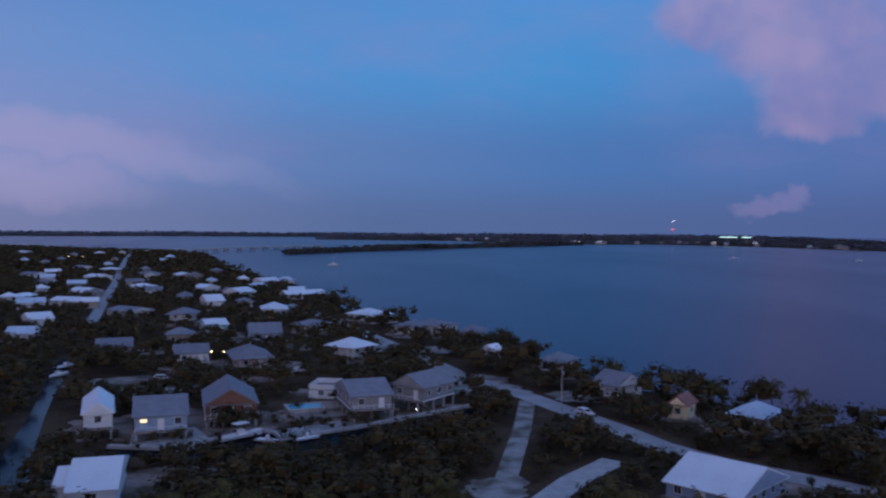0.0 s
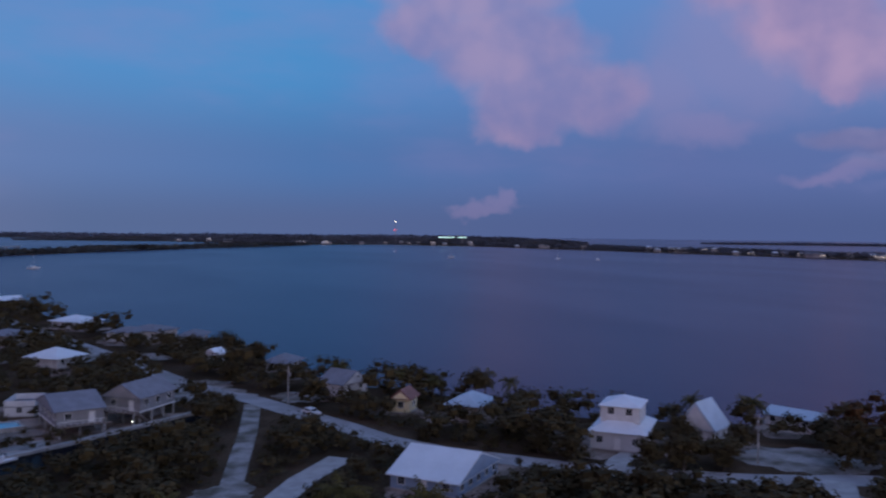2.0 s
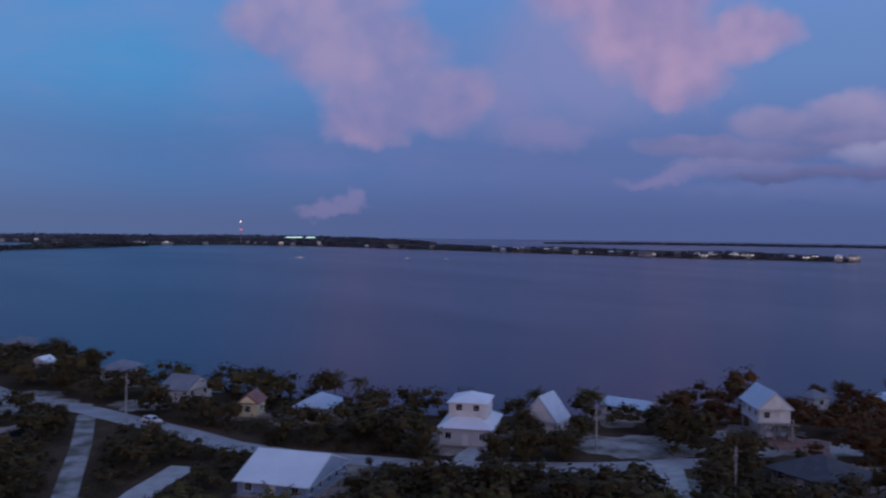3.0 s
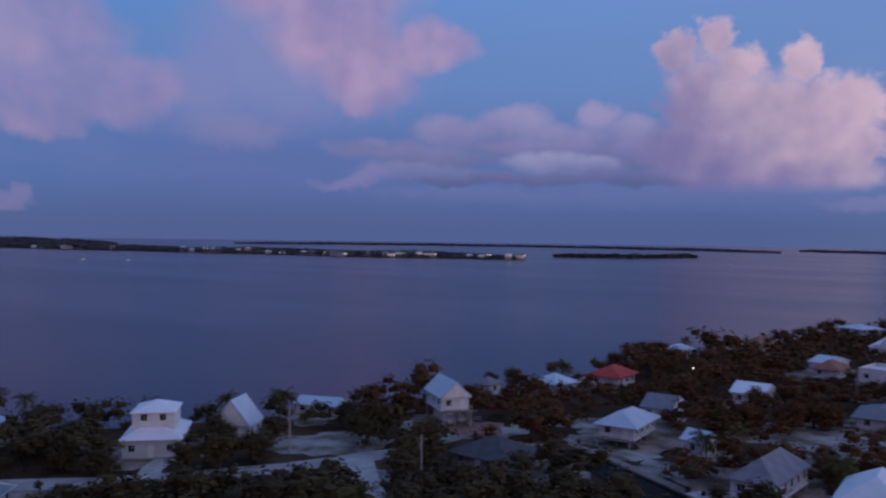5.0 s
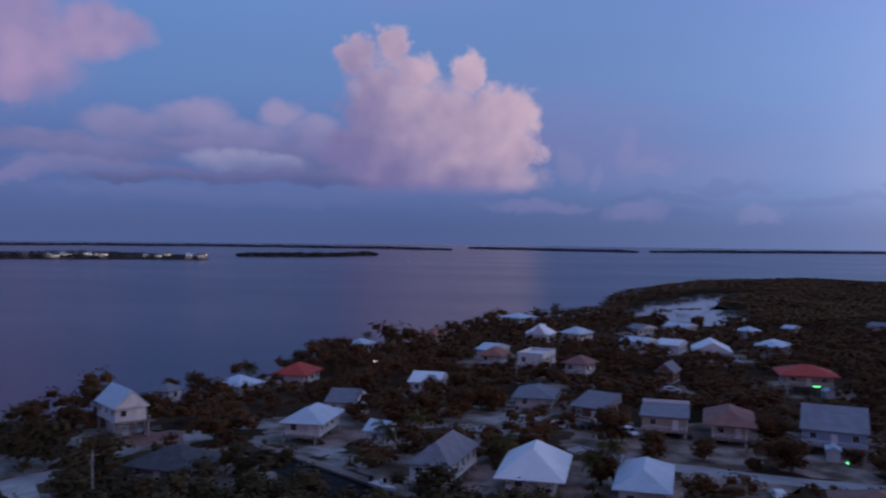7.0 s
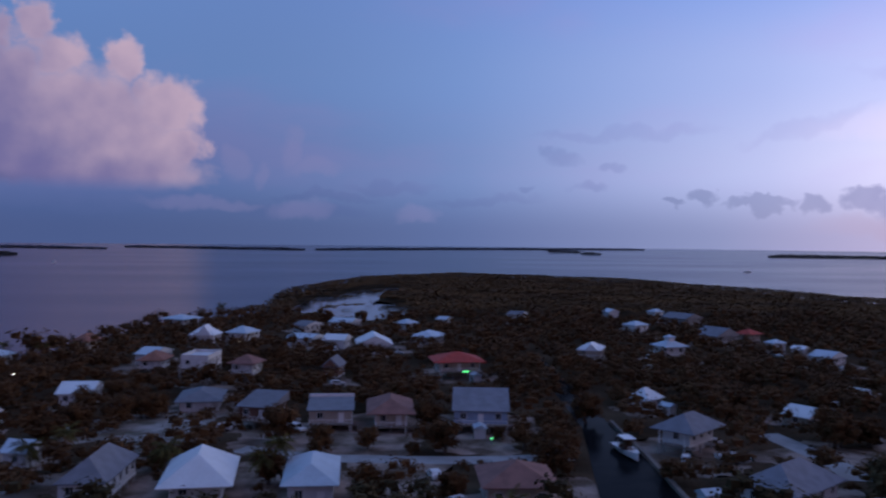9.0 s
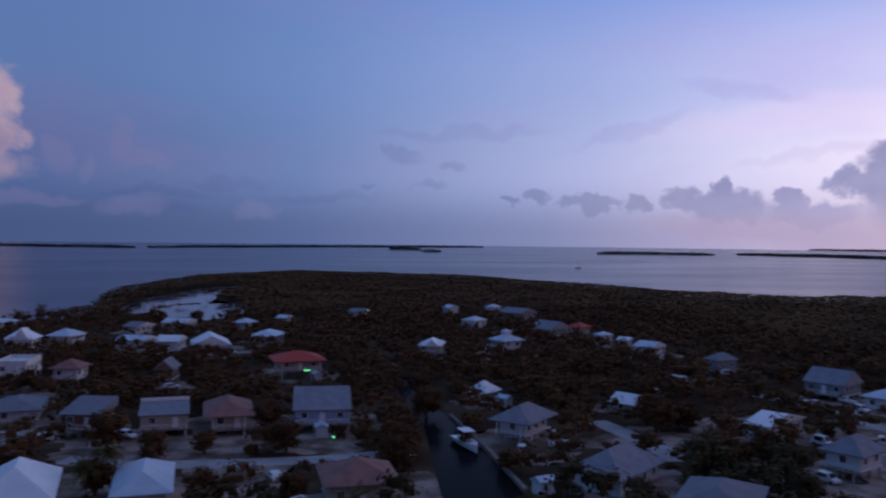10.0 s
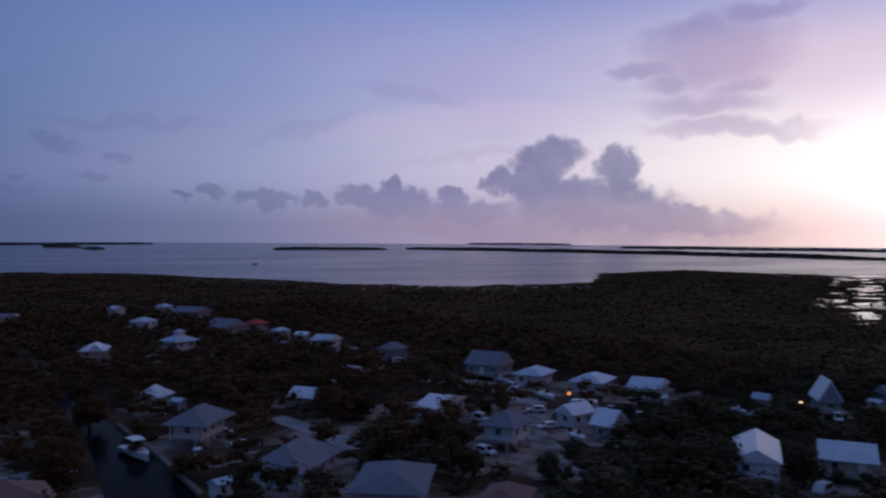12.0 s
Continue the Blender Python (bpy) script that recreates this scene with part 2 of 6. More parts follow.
def leaves(name, dark, light, scale=0.12):
    m = bpy.data.materials.new(name)
    m.use_nodes = True
    n = Nodes(m.node_tree)
    bsdf = m.node_tree.nodes["Principled BSDF"]
    geo = n.add("ShaderNodeNewGeometry")
    at = geo.outputs["Position"]
    rnd = geo.outputs["Random Per Island"]
    c = n.mix(rnd, dark, light)
    c = n.mix(n.span(n.noise(at, scale, 3.0), 0.35, 0.65), c, n.mix(rnd, tuple(v * 0.5 for v in dark), tuple(v * 0.62 for v in light)))
    n.put(bsdf, "Base Color", c)
    n.put(bsdf, "Roughness", 0.75)
    n.put(bsdf, "Specular IOR Level", 0.05)
    return m


def sea_surface(name, deep, shallow, rough, wave, ior=1.33):
    m = bpy.data.materials.new(name)
    m.use_nodes = True
    n = Nodes(m.node_tree)
    bsdf = m.node_tree.nodes["Principled BSDF"]
    at = n.add("ShaderNodeNewGeometry").outputs["Position"]
    drift = n.noise(n.vec("MULTIPLY", at, (1, 0.35, 1)), 0.006, 4.0)
    n.put(bsdf, "Base Color", n.mix(n.span(drift, 0.4, 0.65), deep, shallow))
    n.put(bsdf, "Roughness", n.math("MULTIPLY_ADD", n.span(drift, 0.35, 0.65), 0.05, rough))
    n.put(bsdf, "IOR", ior)
    ripple = n.math("ADD", n.noise(at, 0.9, 4.0, 0.6), n.math("MULTIPLY", n.noise(at, 0.12, 3.0), 3.0))
    b = n.add("ShaderNodeBump", Strength=wave, Distance=0.25, Height=ripple)
    n.put(bsdf, "Normal", b.outputs[0])
    return m


WATER = sea_surface("bay_water", (0.028, 0.038, 0.085), (0.034, 0.044, 0.092), 0.21, 0.10, 1.115)
# ior lowered so the sky reflection is dimmed, as if dark banks were mirrored
CANAL = sea_surface("dimmed_canal_water", (0.006, 0.007, 0.009), (0.009, 0.010, 0.011), 0.10, 0.12, 1.035)
# lighter copy of the canal water: its sky reflection is dimmed less
SIDECANAL = sea_surface("less_dimmed_canal_water", (0.012, 0.016, 0.024), (0.016, 0.020, 0.028), 0.10, 0.10, 1.15)
PONDWATER = sea_surface("pond_water", (0.02, 0.022, 0.026), (0.03, 0.03, 0.03), 0.06, 0.06)
SOIL = surface("dark_soil", (0.052, 0.038, 0.025), 0.95, 0.4, 0.05, 30, 0.4, second=(0.100, 0.070, 0.047), spec=0.0)
MARL = surface("pale_marl", (0.36, 0.34, 0.32), 0.9, 0.45, 0.16, 9, 0.3, second=(0.10, 0.09, 0.065), spec=0.1)
YARD = surface("dusty_yard", (0.34, 0.265, 0.225), 0.9, 0.45, 0.14, 9, 0.3, second=(0.085, 0.060, 0.040), spec=0.1)
ROADWAY = surface("worn_asphalt", (0.33, 0.33, 0.33), 0.9, 0.2, 0.2, 20, 0.2, second=(0.25, 0.25, 0.25))
CONCRETE = surface("concrete", (0.42, 0.41, 0.39), 0.85, 0.25, 0.4, 12, 0.25)
BRICKS = surface("brick_paving", (0.26, 0.14, 0.11), 0.85, 0.3, 0.8, 8, 0.3)
# W and B: blue of the reflected sky is mixed into the base colour
ROOF = {"W": surface("white_metal_roof", (0.76, 0.81, 0.84), 0.45, 0.10, 0.25, 8, 0.25, bands=1.2, random_tint=0.3),
        "B": surface("galvanised_roof", (0.50, 0.61, 0.70), 0.4, 0.15, 0.25, 8, 0.25, bands=1.2, random_tint=0.3),
        "G": surface("grey_shingle_roof", (0.22, 0.235, 0.27), 0.9, 0.2, 0.5, 10, 0.4, random_tint=0.4),
        "D": surface("dark_shingle_roof", (0.075, 0.08, 0.09), 0.9, 0.25, 0.5, 10, 0.4),
        "R": surface("red_tile_roof", (0.50, 0.05, 0.03), 0.7, 0.3, 0.6, 10, 0.4, bands=2.0),
        "O": surface("orange_tile_roof", (0.34, 0.14, 0.09), 0.75, 0.3, 0.6, 10, 0.4, bands=2.0),
        "N": surface("brown_shingle_roof", (0.26, 0.13, 0.11), 0.9, 0.25, 0.5, 10, 0.4)}
WALL = {"w": surface("white_siding", (0.70, 0.71, 0.71), 0.7, 0.15, 0.5, 9, 0.2, random_tint=0.3),
        "t": surface("tan_stucco", (0.46, 0.39, 0.32), 0.85, 0.2, 0.5, 12, 0.25, random_tint=0.2),
        "b": surface("pale_blue_siding", (0.27, 0.36, 0.48), 0.7, 0.15, 0.5, 9, 0.2),
        # lamplight on the cottage gable is painted in: the siding colour is raised
        "y": surface("lamplit_cream_siding", (0.86, 0.74, 0.46), 0.7, 0.12, 0.5, 9, 0.2),
        "n": surface("brown_board_wall", (0.19, 0.09, 0.06), 0.8, 0.3, 0.5, 9, 0.3),
        "g": surface("grey_board_wall", (0.28, 0.28, 0.29), 0.8, 0.2, 0.5, 9, 0.25),
        "p": surface("pink_stucco", (0.50, 0.38, 0.36), 0.85, 0.15, 0.5, 12, 0.2),
        "c": surface("turquoise_siding", (0.22, 0.48, 0.52), 0.7, 0.15, 0.5, 9, 0.2)}
TRIM = surface("white_trim", (0.74, 0.74, 0.73), 0.5, 0.1, 1, 9, 0.1)
TIMBER = surface("weathered_timber", (0.24, 0.20, 0.17), 0.9, 0.3, 0.8, 12, 0.3)
DARKGLASS = surface("dark_window_glass", (0.02, 0.024, 0.03), 0.12, 0.1, 1, 4, 0.0, spec=0.6)
GEL = surface("boat_gelcoat", (0.75, 0.76, 0.76), 0.3, 0.1, 1, 6, 0.05)
PAINT = surface("car_paint_white", (0.70, 0.71, 0.72), 0.3, 0.1, 1, 6, 0.02)
RUBBER = surface("black_rubber", (0.02, 0.02, 0.02), 0.8, 0.2, 2, 6, 0.1)
STEEL = surface("dull_steel", (0.35, 0.35, 0.36), 0.5, 0.2, 2, 6, 0.1, metal=0.7)
POOLWATER = sea_surface("pool_water", (0.08, 0.34, 0.46), (0.10, 0.40, 0.52), 0.05, 0.05)
BARK = surface("grey_bark", (0.13, 0.10, 0.08), 0.95, 0.35, 1.5, 6, 0.5)
LEAF = leaves("broad_leaves", (0.056, 0.043, 0.021), (0.088, 0.068, 0.032))
REDDER_LEAF = leaves("redder_broad_leaves", (0.088, 0.043, 0.019), (0.128, 0.066, 0.028))
FROND = leaves("palm_fronds", (0.060, 0.054, 0.020), (0.120, 0.104, 0.034))
MANGROVE = leaves("mangrove_leaves", (0.116, 0.060, 0.023), (0.134, 0.072, 0.028), 0.02)
# distance haze is painted into these far leaf colours, paling and bluing them
HAZED_KEYS = leaves("hazed_key_woods", (0.10, 0.115, 0.16), (0.14, 0.155, 0.20), 0.01)
HAZED_FARLEAF = leaves("hazed_far_woods", (0.055, 0.057, 0.056), (0.09, 0.092, 0.085), 0.01)
HAZED_SHORE = leaves("hazed_shore_woods", (0.085, 0.092, 0.11), (0.12, 0.128, 0.145), 0.01)
WINDOWGLOW = glow("lit_window", (1.0, 0.76, 0.42), 1.5)
AMBER = glow("amber_lamp", (1.0, 0.33, 0.05), 0.7)
WARM = glow("warm_lamp", (1.0, 0.72, 0.32), 4.0)
PALE = glow("pale_lamp", (1.0, 0.93, 0.78), 5.0)
GREEN = glow("green_lamp", (0.12, 1.0, 0.30), 2.0)
CYAN = glow("floodlight", (0.62, 1.0, 0.95), 0.9)
SHOREGLOW = glow("shore_window", (1.0, 0.88, 0.78), 0.9)
RED = glow("red_beacon", (1.0, 0.12, 0.16), 1.2)
AMBER = glow("amber_lamp", (1.0, 0.30, 0.04), 3.0)


# ---------- mesh helpers ----------
def mesh_of(name, verts, faces, material):
    me = bpy.data.meshes.new(name)
    me.from_pydata([tuple(v) for v in verts], [], [tuple(f) for f in faces])
    me.materials.append(material)
    me.update()
    return me


def part(name, me, parent, m=None, label=""):
    ob = new(name, me)
    ob.parent = parent
    if m is not None:
        ob.matrix_basis = m
    return tagged(ob, label)


def thing(name, m, label, category, group=""):
    ob = new(name)
    ob.matrix_basis = m
    ob.empty_display_size = 0.5
    return tagged(ob, label, category, group)


def boxes(name, items, material):
    """One mesh of axis-aligned boxes given as x0, y0, z0, x1, y1, z1, with small chamfers left to the light."""
    v, f = [], []
    for x0, y0, z0, x1, y1, z1 in items:
        k = len(v)
        v += [(x0, y0, z0), (x1, y0, z0), (x1, y1, z0), (x0, y1, z0), (x0, y0, z1), (x1, y0, z1), (x1, y1, z1), (x0, y1, z1)]
        f += [tuple(k + i for i in q) for q in ((3, 2, 1, 0), (4, 5, 6, 7), (0, 1, 5, 4), (1, 2, 6, 5), (2, 3, 7, 6), (3, 0, 4, 7))]
    return mesh_of(name, v, f, material)


def sheet(name, ring, z, material, label, category, kind="structure"):
    bm = bmesh.new()
    face = bm.faces.new([bm.verts.new((x, y, z)) for x, y in ring])
    if face.normal.z < 0 or sum(a[0] * b[1] - b[0] * a[1] for a, b in zip(ring, ring[1:] + ring[:1])) < 0:
        face.normal_flip()
    bmesh.ops.triangulate(bm, faces=bm.faces[:])
    me = bpy.data.meshes.new(name)
    bm.to_mesh(me)
    bm.free()
    me.materials.append(material)
    return tagged(new(name, me), label, category, kind=kind)


def ribbon(name, line, width, z, material, label, category, thick=0.0):
    """A strip along a line; thick gives it sides."""
    pts = [Vector(p) for p in line]
    v, f = [], []
    for i, p in enumerate(pts):
        way = (pts[min(i + 1, len(pts) - 1)] - pts[max(i - 1, 0)]).normalized()
        off = Vector((-way.y, way.x)) * width / 2
        a, b = p + off, p - off
        v += [(a.x, a.y, z), (b.x, b.y, z), (a.x, a.y, z - thick), (b.x, b.y, z - thick)]
    for i in range(len(pts) - 1):
        k = 4 * i
        f.append((k, k + 1, k + 5, k + 4))
        if thick:
            f += [(k + 2, k, k + 4, k + 6), (k + 1, k + 3, k + 7, k + 5)]
    if thick:
        f += [(0, 2, 3, 1), (len(v) - 4, len(v) - 3, len(v) - 1, len(v) - 2)]
    return tagged(new(name, mesh_of(name, v, f, material)), label, category, kind="structure")


def inside(x, y, ring):
    """Which of the points lie inside a ring."""
    hit = np.zeros(len(x), bool)
    for (x0, y0), (x1, y1) in zip(ring, ring[1:] + ring[:1]):
        if y0 == y1:
            continue
        hit ^= ((y0 > y) != (y1 > y)) & (x < (x1 - x0) * (y - y0) / (y1 - y0) + x0)
    return hit


def blob(cx, cy, r, seed, count=40, rough=0.38):
    rnd = random.Random(seed)
    ph = [rnd.uniform(0, 6.3) for _ in range(4)]
    ring = []
    for i in range(count):
        a = 2 * math.pi * i / count
        k = 1 + rough * (0.5 * math.sin(2 * a + ph[0]) + 0.35 * math.sin(3 * a + ph[1]) + 0.25 * math.sin(5 * a + ph[2]) + 0.22 * math.sin(11 * a + ph[3]))
        ring.append((cx + r * k * math.cos(a), cy + r * k * math.sin(a)))
    return ring


# ---------- sea and land ----------
GROUND = 0.5
disc = [(4900 * math.cos(i * math.pi / 64), 4900 * math.sin(i * math.pi / 64)) for i in range(128)]
sheet("water", disc, 0.0, WATER, "calm dusky bay water reaching the horizon", "water")
SHORE = [(-2600, 2400), (-1200, 1750), (-800, 1500), (-560, 1330), (-420, 1260), (-330, 1150), (-218, 837), (-131, 618), (-82.4, 498.5), (-53.7, 431.3), (-34.6, 382.5), (-5, 335.0), (7.4, 315), (24, 285.0), (40, 236),
         (48, 215), (59.4, 206.1), (69.7, 192.2), (78.1, 174), (89.4, 163.6), (110.2, 154), (131.4, 146), (152.8, 140), (174.5, 133), (203.4, 128),
         (227.9, 129.4), (255.7, 130.5), (288.3, 121.1), (330, 113), (401.1, 108), (415, 88), (428, 78), (445, 71), (480, 66), (540, 70)]
SHORE += [(628, 69), (730, 46), (835, 18), (885, -22), (936, -95), (812, -240), (650, -300), (570, -330), (488, -385), (479, -515), (601, -660), (613, -802), (492, -836), (386, -823), (300, -1100), (200, -2600), (-2600, -2600)]


def land():
    ring = []
    for (x0, y0), (x1, y1) in zip(SHORE, SHORE[1:] + SHORE[:1]):
        length = math.hypot(x1 - x0, y1 - y0)
        steps = max(1, min(40, int(length / 9)))
        for i in range(steps):
            x, y = x0 + (x1 - x0) * i / steps, y0 + (y1 - y0) * i / steps
            k = 2.5 if length < 300 else 0
            ring.append((x + k * noise.noise((x / 13, y / 13, 0)), y + k * noise.noise((x / 13, y / 13, 7))))
    bm = bmesh.new()
    top = [bm.verts.new((x, y, GROUND)) for x, y in ring]
    foot = [bm.verts.new((x, y, -1.0)) for x, y in ring]
    face = bm.faces.new(top)
    face.normal_update()
    for i in range(len(ring)):
        j = (i + 1) % len(ring)
        bm.faces.new((top[i], top[j], foot[j], foot[i]))
    bmesh.ops.recalc_face_normals(bm, faces=bm.faces[:])
    if face.normal.z < 0:
        bmesh.ops.reverse_faces(bm, faces=bm.faces[:])
    bmesh.ops.triangulate(bm, faces=[face])
    me = bpy.data.meshes.new("ground")
    bm.to_mesh(me)
    bm.free()
    me.materials.append(SOIL)
    return tagged(new("ground", me), "low dark island ground under scrub and mangrove", "ground", kind="structure"), ring


_, RING = land()

ROADS = []


def road(name, line, width, label, material=ROADWAY, lift=0.05):
    ROADS.append((line, width))
    ribbon(name, line, width, GROUND + lift, material, label, "road")


road("road", [(16.5, 211.6), (21.4, 203.7), (27.8, 189.7), (36.2, 172.5), (41.7, 158.6), (49.6, 147.4), (59.5, 138.4), (67.4, 131.3), (78.9, 123.6), (95.6, 114.5), (104, 111.5), (111.6, 109.5), (122, 104)], 6.5, "pale worn asphalt road along the bay houses")
road("road", [(21.4, 203.7), (15.2, 213.3), (5.6, 231.0), (-2.1, 252.9), (-11.2, 274.1), (-19.7, 297.2), (-50, 372), (-85, 450)], 6.0, "pale asphalt side road between low houses", lift=0.06)
road("path", [(20.5, 199), (16.6, 170.7), (13.6, 153.6), (10.7, 136.5), (5, 115)], 3.8, "white coral-sand track through dark scrub", MARL, 0.045)
road("driveway", [(31, 148), (21.9, 136.2), (15.9, 125.5), (6, 108)], 5.0, "pale concrete driveway beside the scrub", CONCRETE, 0.055)
road("road", [(-148, 350), (-153.5, 365.5), (-188.1, 463.1), (-236, 600), (-290, 748), (-378, 991), (-445, 1184)], 5.2, "long straight village street running inland")
road("road", [(165, 28), (158.9, 15.7), (157.2, 7.0), (155.9, -4.6), (155.3, -15.2), (155.6, -23.8), (157, -36)], 5.5, "pale street in front of stilt houses")
road("road", [(175, -83), (164.6, -84.0), (151.2, -85.1), (139.5, -83.6)], 5.5, "short pale lane between trees")
road("road", [(196, -141), (182.7, -143.1), (169.2, -145.2), (151.4, -143.6)], 5.0, "pale lane past metal-roofed houses")
road("road", [(100.7, -102.9), (117.8, -114.6), (133.0, -123.2), (146.2, -140.3)], 6.0, "pale sandy lane among parked trailers", MARL, 0.055)
road("driveway", [(88, 139), (78.5, 131.6), (73.0, 125)], 4.0, "pale concrete driveway of a white house", CONCRETE, 0.06)
road("driveway", [(107.7, 110.0), (98.9, 99.7), (91.5, 90.3)], 5.0, "wide pale concrete apron by the road", CONCRETE, 0.06)

SAND = [(-87, 216, 10), (-73, 209, 9), (-13, 274, 11), (11, 212, 9), (-11, 280, 13), (10, 222, 11), (9, 131, 6), (-2, 216, 9), (111, 123, 9), (139, 116, 8), (112, 121, 9), (100, 101, 6), (139, 110, 11),
        (145, -3, 11), (171, 1, 10), (167, 12, 10), (169, -20, 10), (183, 59, 11), (187, 47, 10), (153, -86, 9), (116, -100, 11), (132, -125, 11), (106, -107, 9), (156, -141, 8), (149, -59, 7), (171, 24, 8), (150, 84, 6), (144, 75, 5), (139, 66, 5), (161, 98, 7), (32, 204, 6), (172, 48, 10), (158, -90, 8), (156, -76, 6), (119, 66, 4)]
for i, (x, y, r) in enumerate(SAND):
    sheet("sand_yard", blob(x, y, r, i), GROUND + 0.02 + 0.0008 * i, YARD if y < 30 else MARL, "pale crushed-coral yard between houses", "yard")
CANALS = [[(-70, 118), (-78.1, 146.3), (-88.6, 177.4), (-113, 241.3), (-118, 258), (-110.7, 251.6), (-96.8, 208.2), (-85.2, 177.6), (-76, 154.8), (-67.9, 135.6), (-61, 118)],
          [(138.0, 86.5), (141.5, 83.5), (129.8, 59.5), (119.6, 41.5), (110, 44), (117.8, 57.6), (125.0, 67.5)],
          [(303.1, -51.2), (304.1, -56.0), (186.7, -51.2), (154.1, -50.0), (110.0, -46.6), (110, -32), (130.2, -34.7), (181.2, -44.0)],
          [(-62, 153.2), (-50.4, 152.0), (-44.5, 154.2), (-43.2, 159.8), (-36.7, 166.0), (-33.9, 165.0), (-31.2, 159.3), (-18.3, 168.5), (7.2, 191.2), (10, 185), (-13, 161), (-27, 152), (-40, 148), (-62, 148)]]
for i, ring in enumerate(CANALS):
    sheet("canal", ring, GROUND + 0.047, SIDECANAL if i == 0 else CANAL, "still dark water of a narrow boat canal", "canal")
FLAT = [(488, 56), (520, 52), (548, 50), (585, 46), (600, 34), (628, 30), (655, 22), (690, 10), (705, -12), (678, -16), (655, 0), (600, 2), (560, 4), (524, 8), (530, -6), (513, -14), (470, -14), (440, -6), (424, 6), (420, 24), (440, 32), (473, 34), (462, 44)]
sheet("pond", FLAT, GROUND + 0.047, PONDWATER, "shallow silvery salt pond among mangroves", "pond")
PONDS = [[(285.2, -497.9), (312, -566), (289, -562), (257.4, -480.5)], [(240, -454), (236.6, -485.5), (208.5, -444.5), (216.4, -432.2)], [(203.7, -401.3), (205.6, -427.8), (193.3, -407.8)],
         [(356, -690), (362, -742), (330, -704), (325, -658)], [(272, -536), (270, -575), (245, -522.3), (250.3, -506.4)], [(398, -713), (402, -760), (371, -710)], [(200, -520), (215, -560), (180, -570), (170, -510)]]
PONDS += [blob(x, y, 0.016 * math.hypot(x, y), 70 + i, 24, 0.9) for i, (x, y) in enumerate([(411, -803), (417, -855), (326, -633), (295, -593), (306, -641), (249, -515), (258, -502), (219, -462), (468, -934), (355, -753)])]
for i, ring in enumerate(PONDS):
    sheet("pond", ring, GROUND + 0.047 + 0.004 * i, PONDWATER, "small bright pond in dark mangrove", "pond")
QUAY = [(-62, 154.0), (-50.5, 152.8), (-45.2, 154.8), (-43.8, 160.2), (-36.8, 166.8), (-33.4, 165.6), (-31.0, 160.2), (-18.6, 169.4), (7.2, 192.2)]
ribbon("seawall", QUAY, 1.2, 1.1, CONCRETE, "pale concrete seawall along the canal", "seawall", 1.0)
ribbon("dock", [(143.2, 86.5), (138.9, 76.0), (131.1, 60.5), (121, 41)], 2.0, 0.95, TIMBER, "long weathered timber dock beside the canal", "dock", 0.9)
ribbon("seawall", [(186.6, -51.8), (154.1, -50.6), (128, -48.5)], 0.8, 1.1, TIMBER, "weathered timber seawall on a canal bank", "seawall", 1.0)
sheet("patio", [(-61.5, 164.5), (-50.7, 170.5), (-45.4, 161.5), (-46.2, 155.6), (-50.4, 153.6), (-58.6, 155.0)], GROUND + 0.052, CONCRETE, "pale concrete patio between a blue house and the canal", "patio")
sheet("patio", [(-33.0, 168.2), (-20.6, 177.2), (-19.0, 170.4), (-30.6, 161.4)], GROUND + 0.056, CONCRETE, "pale concrete dock platform below a blue pool", "patio")
sheet("brick_court", [(133, 112), (143, 118), (149, 108), (139, 100)], GROUND + 0.05, BRICKS, "reddish brick forecourt below the gabled house", "forecourt")

# ---------- houses ----------
HOMES = []


def ring_roof(w, d, eave, rise, kind):
    """Verts and faces of a solid roof: eaves board, slopes and underside."""
    a, b, t = w / 2, d / 2, 0.18
    base = [(-a, -b), (a, -b), (a, b), (-a, b)]
    v = [(x, y, eave) for x, y in base] + [(x, y, eave + t) for x, y in base]
    f = [(3, 2, 1, 0), (0, 1, 5, 4), (1, 2, 6, 5), (2, 3, 7, 6), (3, 0, 4, 7)]
    h = eave + t + rise
    if kind == "flat":
        return v, f + [(4, 5, 6, 7)]
    if kind == "mono":
        v[6], v[7] = (a, b, h), (-a, b, h)
        return v, f + [(4, 5, 6, 7)]
    if kind == "hip":
        k = min(a, b)
        if a >= b:
            v += [(-(a - k) - 0.05, 0, h), ((a - k) + 0.05, 0, h)]
            f += [(4, 5, 9, 8), (5, 6, 9), (6, 7, 8, 9), (7, 4, 8)]
        else:
            v += [(0, -(b - k) - 0.05, h), (0, (b - k) + 0.05, h)]
            f += [(4, 5, 8), (5, 6, 9, 8), (6, 7, 9), (7, 4, 8, 9)]
    elif kind == "gx":
        v += [(-a, 0, h), (a, 0, h)]
        f += [(4, 5, 9, 8), (5, 6, 9), (6, 7, 8, 9), (7, 4, 8)]
    else:
        v += [(0, -b, h), (0, b, h)]
        f += [(4, 5, 8), (5, 6, 9, 8), (6, 7, 9), (7, 4, 8, 9)]
    return v, f


